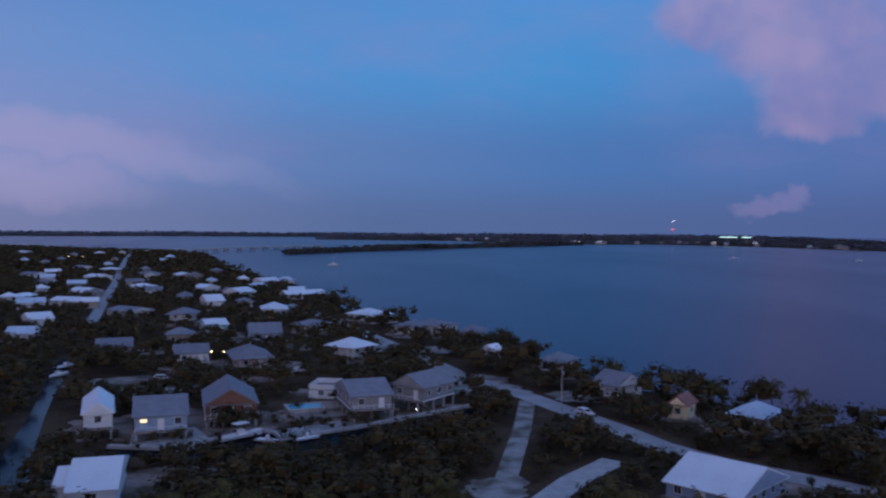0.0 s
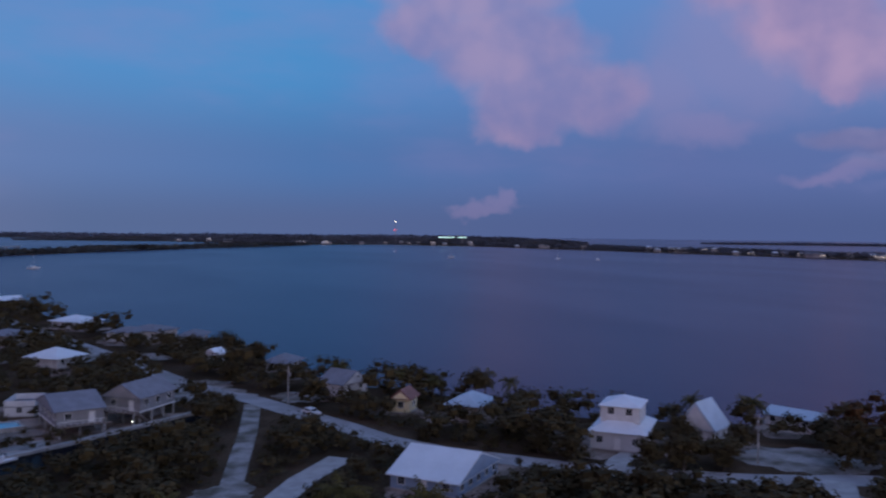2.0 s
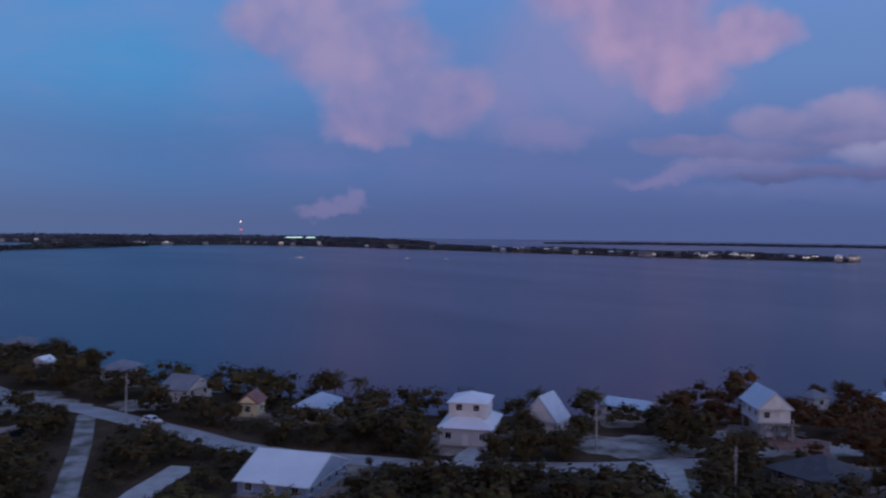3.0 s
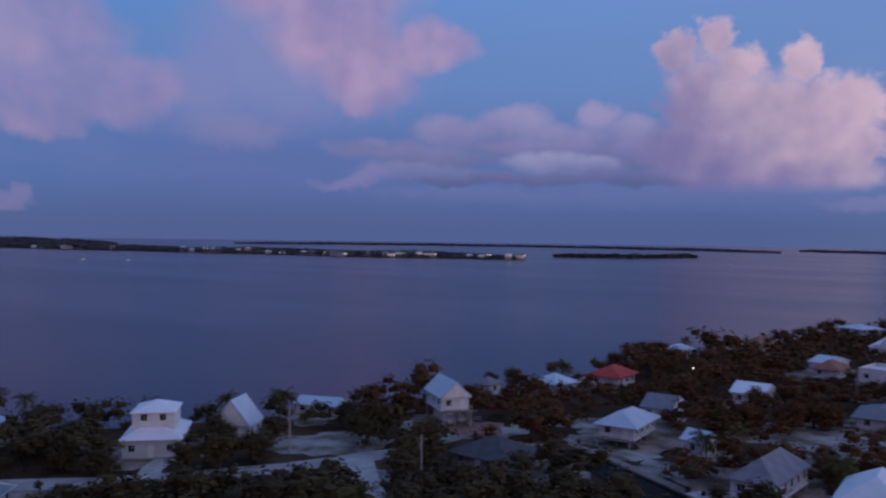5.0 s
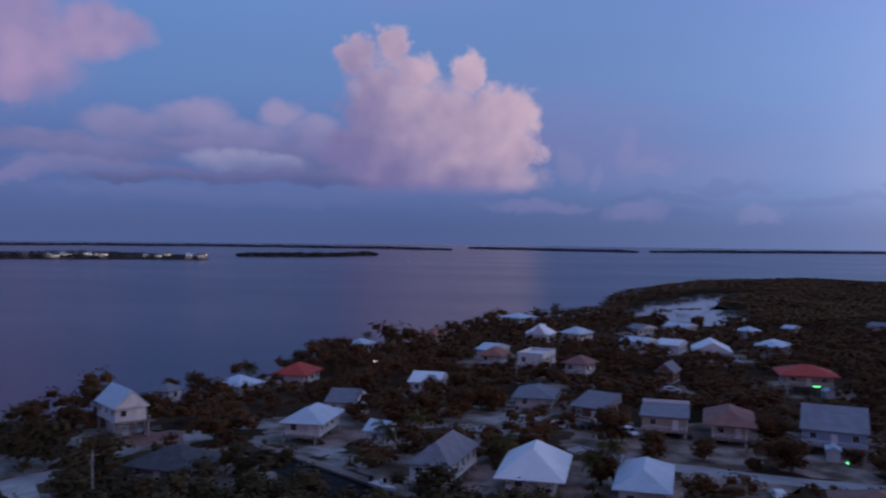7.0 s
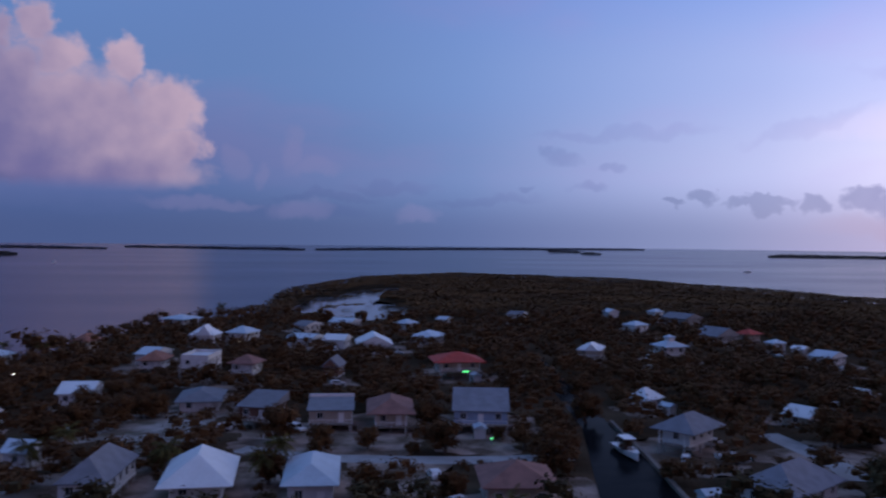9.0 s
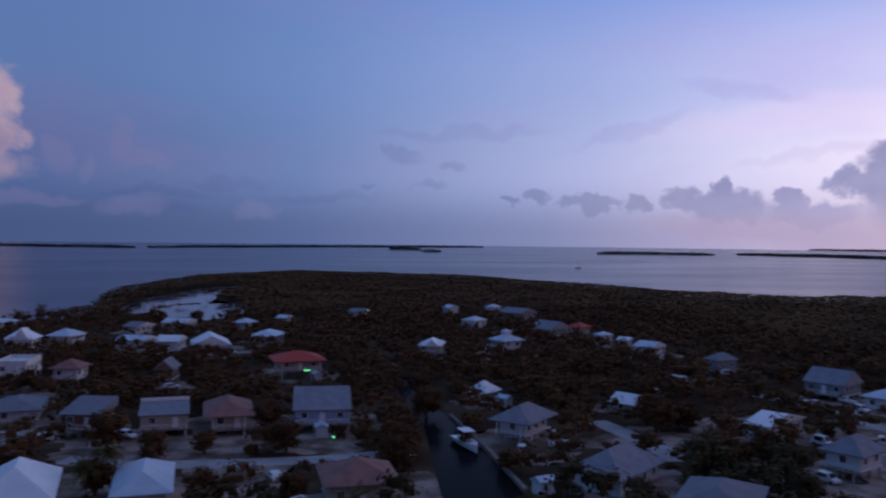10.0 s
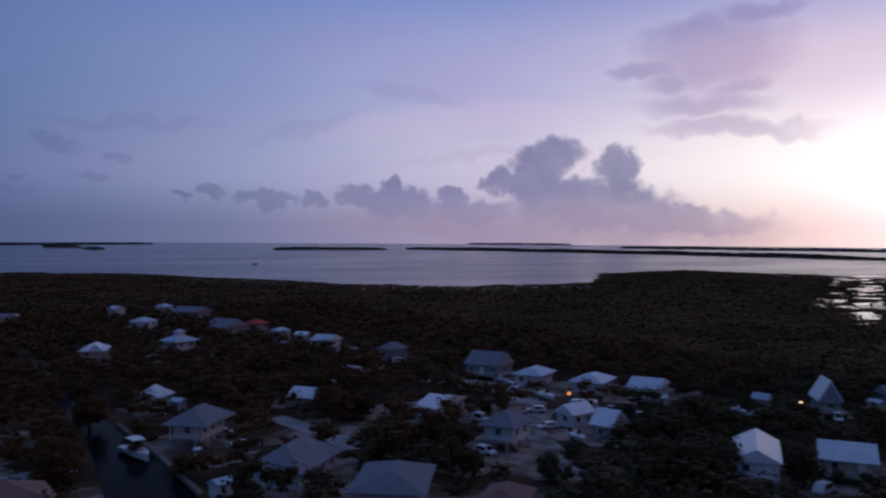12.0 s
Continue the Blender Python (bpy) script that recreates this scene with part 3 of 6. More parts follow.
def window_meshes():
    w, h = 1.15, 1.25
    fr = boxes("window_frame", [(-w / 2 - 0.1, -0.07, -0.1, -w / 2, 0.05, h + 0.1), (w / 2, -0.07, -0.1, w / 2 + 0.1, 0.05, h + 0.1), (-w / 2, -0.07, -0.1, w / 2, 0.05, 0), (-w / 2, -0.07, h, w / 2, 0.05, h + 0.1), (-0.03, -0.05, 0, 0.03, 0.03, h)], TRIM)
    pane = boxes("pane", [(-w / 2, -0.02, 0, w / 2, 0.02, h)], DARKGLASS)
    lit = boxes("lit_pane", [(-w / 2, -0.02, h * 0.5, w / 2, 0.02, h)], WINDOWGLOW)
    door = boxes("door", [(-0.5, -0.05, 0, 0.5, 0.04, 2.05), (-0.6, -0.03, 0, -0.5, 0.03, 2.15), (0.5, -0.03, 0, 0.6, 0.03, 2.15), (-0.6, -0.03, 2.05, 0.6, 0.03, 2.15)], TRIM)
    return fr, pane, lit, door


FRAME_ME, PANE_ME, LIT_ME, DOOR_ME = window_meshes()
POST_ME = {}
ROOFWORD = {"W": "white metal", "B": "bluish metal", "G": "grey shingle", "D": "dark shingle", "R": "red tile", "O": "orange tile", "N": "brown shingle"}
WALLWORD = {"w": "white", "t": "tan", "b": "pale blue", "y": "cream", "n": "brown", "g": "grey", "p": "pinkish", "c": "turquoise"}
KINDWORD = {"hip": "hipped", "gx": "gabled", "gy": "front-gabled", "flat": "flat", "cross": "cross-gabled", "cup": "hipped, cupola-topped", "two": "stepped", "gyx": "steep A-frame", "par": "low parapeted", "mono": "low mono-pitched", "ell": "gabled, side-winged"}


def stair_mesh(steps, high):
    """One flight: a stepped side profile, one metre wide."""
    rise, run = high / steps, 0.27
    top = [(0.0, high)]
    for i in range(steps):
        top += [((i + 1) * run, high - i * rise), ((i + 1) * run, high - (i + 1) * rise)]
    prof = top + [(steps * run - 0.3, 0.0), (0.0, high - 0.35)]
    n = len(prof)
    v = [(x, y, z) for x in (0.0, 1.0) for y, z in prof]
    return mesh_of("stair", v, [tuple(range(n)), tuple(range(2 * n - 1, n - 1, -1))] + [(i, i + n, (i + 1) % n + n, (i + 1) % n) for i in range(n)], TIMBER)


def windows(home, base, half_w, half_d, tall, lit=()):
    """Windows on the four walls of a box, with a door on the front."""
    k = 0
    for side, (span_, depth, turn) in enumerate(((half_w, half_d, 0), (half_d, half_w, 90), (half_w, half_d, 180), (half_d, half_w, 270))):
        count = max(1, int(span_ * 2 / 3.1))
        for i in range(count):
            at = (i + 0.5) / count * 2 * span_ - span_
            m = pose(0, 0, base, 0, 0, turn) @ pose(at, -depth - 0.012, 0)
            if side == 0 and i == count // 2 and count > 1:
                part("door", DOOR_ME, home, m)
                continue
            win = part("window", FRAME_ME, home, m @ pose(0, 0, tall * 0.36), "white-framed window")
            part("pane", LIT_ME if k in lit else PANE_ME, win)
            k += 1


def house(x, y, turn, w, d, eave, rise, kind, roof, wall, lit=(), deck=None, lower=True):
    """A Keys house under its roof: walls, windows and door, and posts below when it stands on stilts."""
    HOMES.append((x, y, turn, w, d, eave))
    stilts = eave >= 4.2
    words = f"{WALLWORD[wall]} {'stilt' if stilts else 'one-storey'} house with {KINDWORD[kind]} {ROOFWORD[roof]} roof"
    home = thing("house", pose(x, y, GROUND, 0, 0, turn), words, "house", "houses of the village")
    if math.hypot(x, y) < 400:
        rnd = random.Random(len(HOMES))
        sheet("sand_yard", blob(x + rnd.uniform(-4, 4), y + rnd.uniform(-4, 4), max(w, d) * rnd.uniform(0.65, 1.05), len(HOMES)), GROUND + 0.003 + 0.0001 * len(HOMES), YARD, "patchy pale coral-sand yard round a house", "yard")
    eave -= GROUND
    over = 0.05 if kind == "flat" else 1.9 if eave >= 3.7 and kind == "hip" and min(w, d) > 9.5 else 1.1 if kind in ("hip", "cup") and min(w, d) > 8 else 0.55
    a, b = w / 2 - over, d / 2 - over
    floor = max(eave - 2.6, 1.5) if stilts else 0.25
    wm, rm = WALL[wall], ROOF[roof]
    # walls: a hollow box with a floor slab
    part("wall", boxes("wall", [(-a, -b, floor, a, -b + 0.2, eave), (-a, b - 0.2, floor, a, b, eave), (-a, -b + 0.2, floor, -a + 0.2, b - 0.2, eave), (a - 0.2, -b + 0.2, floor, a, b - 0.2, eave)], wm), home)
    part("floor_slab", boxes("floor_slab", [(-a - 0.12, -b - 0.12, floor - 0.28, a + 0.12, b + 0.12, floor - 0.004)], CONCRETE if not stilts else TRIM), home)
    body = {"ell": "gx", "cross": "hip", "cup": "hip", "two": "hip", "gyx": "gy", "par": "mono"}.get(kind, kind)
    v, f = ring_roof(w, d, eave, rise, body)
    part("roof", mesh_of("roof", v, f, rm), home, label=f"{ROOFWORD[roof]} roof")
    if body in ("gx", "gy"):
        # gable walls under the roof ends
        for s in (-1, 1):
            if body == "gx":
                q = [(s * (a + over + 0.01), -b, eave + 0.2), (s * (a + over + 0.01), b, eave + 0.2), (s * (a + over + 0.01), 0, eave + 0.1 + rise * b / (d / 2))]
            else:
                q = [(-a, s * (b + over + 0.01), eave + 0.2), (a, s * (b + over + 0.01), eave + 0.2), (0, s * (b + over + 0.01), eave + 0.1 + rise * a / (w / 2))]
            part("gable", mesh_of("gable", q, [(0, 1, 2)], wm), home)
    if kind == "flat":
        part("parapet", boxes("parapet", [(-w / 2, -d / 2, eave + 0.2, w / 2, -d / 2 + 0.2, eave + 0.2 + rise), (-w / 2, d / 2 - 0.2, eave + 0.2, w / 2, d / 2, eave + 0.2 + rise),
                                          (-w / 2, -d / 2 + 0.2, eave + 0.2, -w / 2 + 0.2, d / 2 - 0.2, eave + 0.2 + rise), (w / 2 - 0.2, -d / 2 + 0.2, eave + 0.2, w / 2, d / 2 - 0.2, eave + 0.2 + rise)], wm), home)
    if kind == "par":
        part("parapet", boxes("parapet", [(-w / 2, d / 2 + 0.01, eave, w / 2, d / 2 + 0.25, eave + rise + 0.9)], TRIM), home, label="white parapet along the back of the roof")
    if kind == "cross":
        v, f = ring_roof(w * 0.55, d * 0.62, eave + 0.05, rise * 1.02, "gy")
        part("roof_wing", mesh_of("roof_wing", v, f, rm), home, pose(w * 0.12, -d * 0.26, 0))
        part("wing_wall", boxes("wing_wall", [(-w * 0.22, -d * 0.28, floor, w * 0.22, d * 0.1, eave)], wm), home, pose(w * 0.12, -d * 0.26, 0))
    if kind == "ell":
        # a lower wing set back at one side
        v, f = ring_roof(w * 0.62, d * 0.62, eave - 0.7, rise * 0.62, "gx")
        part("roof_wing", mesh_of("roof_wing", v, f, rm), home, pose(-w * 0.52, d * 0.12, 0))
        part("wing_wall", boxes("wing_wall", [(-w * 0.25, -d * 0.27, floor, w * 0.25, d * 0.27, eave - 0.7)], wm), home, pose(-w * 0.52, d * 0.12, 0))
    if kind == "cup":
        part("cupola", boxes("cupola", [(-1.3, -1.3, eave + rise * 0.72, 1.3, 1.3, eave + rise + 0.9)], TRIM), home)
        v, f = ring_roof(3.4, 3.4, eave + rise + 0.9, 0.8, "hip")
        part("cupola_roof", mesh_of("cupola_roof", v, f, rm), home)
    if kind == "two":
        u, t = a * 0.74, b * 0.62
        up = eave + rise * 0.5
        part("upper_wall", boxes("upper_wall", [(-u, -t, up, u, t, up + 3.0)], wm), home)
        v, f = ring_roof(2 * u + 0.7, 2 * t + 0.7, up + 3.0, 1.5, "hip")
        part("upper_roof", mesh_of("upper_roof", v, f, rm), home)
        for i in (-0.35, 0.35):
            win = part("window", FRAME_ME, home, pose(i * u * 1.3, -t - 0.012, up + 1.6), "white-framed window")
            part("pane", PANE_ME, win)
    far = math.hypot(x, y) > 420
    if not far:
        windows(home, floor, a, b, eave - floor, lit)
    if stilts:
        low = floor - 0.28
        key = round(low, 1)
        if key not in POST_ME:
            POST_ME[key] = boxes("post", [(-0.17, -0.17, 0, 0.17, 0.17, low)], CONCRETE)
        nx, ny = max(2, round(2 * a / 4) + 1), max(2, round(2 * b / 4.5) + 1)
        for i in range(nx):
            for j in range(ny):
                if i in (0, nx - 1) or j in (0, ny - 1):
                    part("post", POST_ME[key], home, pose(-a + 0.2 + i * (2 * a - 0.4) / (nx - 1), -b + 0.2 + j * (2 * b - 0.4) / (ny - 1), 0))
        if lower:
            part("ground_room", boxes("ground_room", [(-a * 0.5, b * 0.05, 0, a * 0.5, b * 0.9, low)], wm), home)
        if not far and (deck or deck is None):
            # a front gallery with its railing and stair
            part("gallery", boxes("gallery", [(-a, -b - 1.9, floor - 0.22, a, -b - 0.13, floor - 0.02)], TIMBER), home)
            bars = [(-a, -b - 1.9, floor + 0.9, a, -b - 1.82, floor + 1.0)]
            step = 2 * a / max(3, int(a * 2))
            for i in range(int(round(2 * a / step)) + 1):
                px = -a + i * step
                bars.append((px - 0.04, -b - 1.89, floor - 0.02, px + 0.04, -b - 1.83, floor + 0.9))
            part("railing", boxes("railing", bars, TRIM), home)
            for s in (-1, 1):
                part("post", POST_ME[key], home, pose(s * (a - 0.25), -b - 1.7, 0))
                if over > 1.5:
                    part("verandah_post", boxes("verandah_post", [(-0.07, -0.07, floor - 0.02, 0.07, 0.07, eave)], TRIM), home, pose(s * (a - 0.25), -b - 1.72, 0))
            part("stair", stair_mesh(max(4, int(floor / 0.19)), floor), home, pose(a + 0.2, -b - 1.8, 0))
    return home

house(-51.2, 123.6, 16, 7.2, 18.0, 4.8, 2.4, "ell", "W", "w")
house(-69.7, 168.1, 22, 6.2, 17.1, 5.3, 2.3, "gy", "W", "w")
house(-57.0, 168.0, 19, 10.6, 17.0, 5.0, 2.5, "gx", "G", "b", lit=(0,))
house(-45.9, 179.0, 17, 11.4, 17.1, 5.0, 3.4, "gy", "G", "n")
house(-72.6, 240.2, 20, 10.0, 13.0, 5.7, 2.0, "gx", "G", "w")
house(-54.6, 235.5, 21, 11.6, 17.0, 5.4, 2.7, "hip", "G", "p")
house(-17.6, 185.8, 19, 10.0, 16.2, 5.5, 2.4, "gx", "G", "g")
house(-28.5, 203.6, -7, 6.2, 8.7, 2.6, 1.2, "flat", "G", "w")
house(-4.2, 192.5, -36, 10.0, 13.0, 5.8, 2.8, "gy", "G", "g")
house(-28.6, 261.8, -38, 12.6, 12.3, 4.6, 2.5, "hip", "W", "w")
house(-62.9, 293.7, 16, 11.6, 17.0, 4.8, 3.0, "gx", "G", "b")
house(-86.2, 313.1, 27, 8.8, 14.0, 5.2, 1.7, "gx", "W", "c")
house(-111.0, 400.7, 30, 9.3, 14.0, 6.0, 2.8, "gx", "W", "w")
house(-108.6, 348.4, 6, 12.3, 14.0, 5.2, 2.5, "hip", "G", "w")
house(-106.8, 270.5, 22, 11.5, 13.4, 3.0, 2.1, "gx", "G", "g")
house(-159.0, 326.5, 40, 9.7, 12.7, 5.2, 2.2, "gx", "W", "w")
house(-78.4, 387.3, 14, 12.8, 17.0, 3.9, 2.5, "hip", "W", "w")
house(-80.5, 477.6, 29, 24.0, 14.0, 3.4, 2.0, "gx", "W", "t")
house(-32.4, 369.3, -40, 17.0, 14.0, 3.4, 2.2, "hip", "W", "w")
house(-121.9, 573.1, 48, 16.1, 14.0, 4.3, 2.1, "gx", "W", "w")
house(-116.1, 475.1, -29, 13.4, 14.0, 4.3, 2.5, "gy", "W", "w")
house(-51.2, 325.4, -22, 13.2, 14.0, 3.9, 1.7, "hip", "G", "t")
house(-189.2, 424.3, -15, 18.0, 14.0, 3.4, 1.7, "gx", "W", "w")
house(-258.1, 623.3, -30, 16.9, 14.0, 3.4, 1.7, "gx", "W", "w")
house(-204.9, 477.0, -32, 17.0, 14.0, 3.9, 2.1, "gx", "W", "g")
house(-288.7, 724.0, -24, 17.0, 14.0, 3.4, 1.7, "hip", "W", "g")
house(-224.5, 446.6, -23, 9.7, 14.0, 3.4, 1.7, "hip", "W", "w")
house(-265.2, 557.6, -16, 10.5, 14.0, 3.4, 1.7, "gx", "G", "w")
house(-318.2, 647.0, -27, 17.0, 14.0, 3.4, 1.7, "gx", "G", "w")
house(-232.2, 660.8, -43, 17.0, 14.0, 3.9, 1.7, "hip", "G", "w")
house(-199.4, 642.8, -56, 17.0, 14.0, 3.9, 1.7, "gx", "W", "t")
house(-144.4, 506.8, -31, 11.1, 14.0, 4.3, 2.0, "gx", "W", "w")
house(-190.8, 529.2, -43, 14.2, 14.0, 3.4, 1.7, "hip", "W", "w")
house(-142.2, 379.0, -32, 17.0, 14.0, 3.4, 1.4, "gx", "G", "w")
house(-468.4, 1140.6, -50, 17.0, 14.0, 3.4, 1.7, "gx", "W", "w")
house(-572.8, 1140.2, -23, 17.0, 14.0, 4.3, 1.4, "gx", "W", "w")
house(-329.3, 761.8, -42, 17.0, 14.0, 3.4, 1.4, "gx", "G", "w")
house(-11.6, 323.8, -20, 12.0, 14.0, 3.9, 1.7, "hip", "G", "w")
house(-3.2, 327.8, -39, 15.8, 14.0, 3.9, 1.7, "hip", "G", "w")
house(11.1, 307.6, -15, 9.5, 14.0, 3.9, 1.7, "hip", "G", "g")
house(15.4, 255.8, -43, 4.9, 4.9, 4.6, 1.5, "gy", "W", "w")
house(33.7, 243.3, -32, 9.4, 11.7, 3.5, 2.0, "hip", "G", "w")
house(42.8, 202.2, -53, 8.5, 10.1, 4.3, 2.9, "gx", "G", "w")
house(53.0, 182.8, -34, 5.2, 7.0, 3.6, 2.1, "gy", "N", "y")
house(65.1, 172.6, -40, 8.6, 11.5, 3.9, 2.1, "hip", "B", "t")
house(44.7, 129.6, -45, 13.0, 17.0, 2.8, 3.1, "gx", "W", "b")
house(86.2, 143.0, -40, 11.2, 15.0, 3.9, 2.8, "two", "W", "w")
house(102.7, 140.2, -60, 8.4, 7.6, 3.4, 5.1, "gyx", "B", "w")
house(129.9, 144.9, -65, 11.6, 8.5, 2.8, 1.3, "gx", "B", "w")
house(143.6, 133.8, -92, 2.5, 3.0, 4.2, 0.5, "gx", "W", "w")
house(143.4, 118.8, -31, 7.4, 12.0, 6.6, 3.5, "gy", "B", "w")
house(121.4, 89.0, -91, 13.7, 12.7, 2.9, 2.8, "hip", "D", "g")
house(189.9, 119.9, -103, 9.9, 9.8, 3.3, 2.1, "hip", "B", "w")
house(174.7, 131.0, -89, 5.8, 6.5, 3.3, 1.7, "hip", "G", "w")
house(211.6, 114.6, -84, 10.9, 14.0, 3.3, 2.6, "hip", "R", "w")
house(156.0, 80.8, -82, 9.4, 15.1, 4.3, 2.3, "hip", "B", "w")
house(181.0, 84.7, -82, 7.6, 11.9, 3.3, 2.4, "gx", "G", "w")
house(154.2, 64.5, -102, 5.6, 5.7, 3.3, 1.9, "gx", "B", "w")
house(272.6, 122.4, -97, 8.1, 10.2, 3.9, 1.6, "hip", "B", "w")
house(213.5, 75.4, -86, 8.8, 12.3, 3.4, 2.1, "gx", "W", "w")
house(307.8, 106.4, -108, 7.1, 10.0, 4.3, 2.4, "hip", "O", "t")
house(135.9, 45.1, -90, 7.8, 17.0, 4.7, 3.1, "hip", "G", "w")
house(135.4, 29.1, -84, 11.3, 17.3, 4.2, 3.7, "hip", "W", "w")
house(186.8, 26.6, -106, 8.2, 10.4, 5.2, 1.9, "mono", "G", "n")
house(206.4, 44.1, -84, 11.0, 15.9, 3.1, 1.9, "hip", "G", "w")
house(243.1, 52.1, -96, 7.8, 12.5, 7.9, 0.8, "flat", "W", "w")
house(242.4, 39.1, -105, 8.4, 9.0, 6.1, 2.2, "hip", "N", "w")
house(262.2, 70.3, -91, 8.5, 11.8, 4.3, 2.4, "hip", "O", "w")
house(279.4, 75.2, -103, 7.0, 14.0, 3.9, 1.7, "gx", "B", "w")
house(315.1, 66.1, -99, 9.9, 9.4, 5.8, 3.5, "cross", "W", "w")
house(322.1, 53.8, -113, 9.5, 9.4, 5.8, 2.4, "hip", "B", "w")
house(391.6, 93.1, -119, 14.5, 14.0, 4.3, 1.7, "hip", "B", "w")
house(336.9, 55.3, -122, 7.1, 11.7, 4.3, 1.7, "hip", "B", "w")
house(136.3, 11.4, -88, 9.0, 17.1, 4.0, 2.2, "hip", "B", "w")
house(186.4, 11.5, -88, 10.2, 11.8, 4.7, 0.7, "par", "G", "t")
house(185.2, -1.6, -89, 10.5, 17.1, 4.6, 2.4, "hip", "N", "t")
house(185.5, -21.8, -96, 12.4, 17.1, 5.1, 3.6, "gx", "G", "b")
house(249.7, -21.9, -85, 15.5, 14.1, 5.8, 2.3, "hip", "R", "t")
house(244.0, 14.4, -101, 5.6, 8.7, 5.0, 2.5, "gy", "G", "n")
house(317.5, 17.5, -103, 8.8, 12.0, 3.9, 1.7, "gx", "W", "w")
house(306.6, 3.6, -86, 13.3, 17.0, 3.9, 3.2, "gy", "W", "w")
house(326.6, 30.3, -114, 11.4, 11.9, 3.4, 1.4, "gx", "B", "w")
house(382.4, -10.6, -136, 8.5, 9.0, 3.4, 1.8, "hip", "B", "w")
house(401.2, -29.2, -123, 6.1, 8.0, 3.4, 1.3, "gx", "B", "w")
house(333.3, -17.5, -113, 11.5, 15.5, 3.4, 2.0, "hip", "B", "g")
house(373.7, 33.5, -124, 8.0, 14.0, 3.4, 1.7, "gx", "G", "w")
house(389.9, 17.9, -111, 11.5, 14.0, 3.4, 1.4, "gx", "B", "w")
house(406.1, -65.5, -118, 8.0, 11.0, 5.6, 1.4, "gx", "G", "w")
house(289.9, -101.5, -163, 9.7, 10.1, 4.9, 2.2, "cup", "B", "w")
house(356.4, -109.5, -147, 8.0, 9.4, 5.6, 1.6, "hip", "B", "w")
house(287.2, -72.6, -113, 8.5, 12.4, 4.3, 2.1, "cross", "W", "t")
house(425.4, -117.5, -158, 6.3, 7.0, 5.2, 1.5, "gx", "B", "w")
house(418.6, -138.9, -150, 6.3, 7.0, 6.0, 1.5, "hip", "B", "w")
house(395.1, -144.3, -148, 15.0, 14.0, 5.2, 2.2, "gx", "G", "g")
house(330.3, -135.3, -153, 12.6, 14.0, 4.3, 3.1, "gx", "G", "g")
house(333.8, -150.1, -150, 8.3, 9.0, 4.3, 1.9, "hip", "R", "t")
house(201.6, -64.6, -138, 6.6, 7.9, 3.3, 2.5, "hip", "W", "w")
house(161.6, -60.6, -138, 9.6, 13.4, 5.2, 2.8, "hip", "G", "w")
house(129.3, -65.4, -143, 10.8, 17.0, 3.4, 3.5, "hip", "G", "w")
house(303.7, -147.1, -164, 5.5, 6.5, 4.3, 1.2, "hip", "B", "w")
house(268.5, -148.2, -149, 8.1, 10.5, 4.3, 1.7, "gx", "B", "w")
house(290.2, -149.7, -134, 5.0, 6.1, 3.9, 1.0, "gx", "W", "w")
house(183.2, -95.9, -149, 7.3, 8.4, 2.9, 1.9, "gx", "W", "t")
house(236.5, -156.1, 192, 6.5, 9.4, 3.9, 2.1, "hip", "G", "g")
house(155.4, -116.1, -153, 6.0, 16.5, 3.4, 1.7, "gx", "W", "w")
house(108.3, -71.8, -132, 11.9, 17.0, 4.1, 2.1, "hip", "G", "w")
house(124.7, -109.6, -157, 8.3, 10.0, 5.0, 2.6, "hip", "G", "w")
house(188.8, -158.9, -156, 11.4, 11.1, 4.7, 3.4, "gx", "G", "g")
house(173.3, -162.5, -155, 9.3, 12.5, 3.6, 1.8, "hip", "B", "w")
house(156.2, -168.2, -156, 9.7, 13.3, 3.5, 1.8, "hip", "B", "w")
house(141.6, -173.5, -154, 8.8, 12.6, 3.6, 1.9, "gx", "B", "w")
house(117.6, -131.6, 194, 5.3, 7.9, 3.4, 2.9, "gx", "W", "g")
house(129.5, -133.9, 181, 6.0, 7.5, 3.4, 2.0, "gy", "W", "w")
house(82.6, -130.2, -147, 8.0, 17.0, 5.2, 2.0, "gy", "W", "w")
house(74.5, -145.2, -150, 9.5, 14.2, 4.3, 1.9, "gx", "B", "t")
house(103.1, -190.9, -137, 5.7, 9.1, 4.3, 4.8, "gy", "B", "g")
house(97.7, -211.9, -128, 5.6, 7.2, 3.9, 2.0, "gx", "G", "g")
house(112.8, -179.6, -165, 4.2, 2.8, 3.9, 1.3, "gx", "B", "g")
house(92.9, -81.6, -145, 7.5, 10.8, 3.4, 1.7, "hip", "N", "t")
house(131.6, -21.3, -91, 12.3, 13.2, 4.1, 2.6, "hip", "N", "t")

# smaller roofs of the inland village
INLAND = [(-187, 630), (-161, 580), (-146, 610), (-205, 554), (-92, 291), (-99, 416), (-111, 586), (-88, 501), (-235, 535), (-314, 670), (-232, 481), (-223, 427), (-148, 294), (-167, 481), (-125, 485), (-137, 442),
          (-223, 636), (-177, 415), (-197, 398), (-328, 815), (-359, 910), (-328, 1002), (-309, 919), (-422, 921), (-401, 840), (-449, 893), (-437, 1134), (-470, 1060), (-250, 700), (-190, 700), (-280, 590), (-120, 540)]
pick = random.Random(11)
for k, (x, y) in enumerate(INLAND):
    house(x, y, 20 + pick.choice((0, 90)) + pick.uniform(-8, 8), pick.uniform(9, 13), pick.uniform(8, 11), pick.uniform(3.4, 5.2), pick.uniform(1.6, 2.6), pick.choice(("hip", "gx", "gy", "hip")), pick.choice("WGGBBG"), pick.choice("wwtwg"))


# ---------- trees ----------
rng = np.random.default_rng(5)


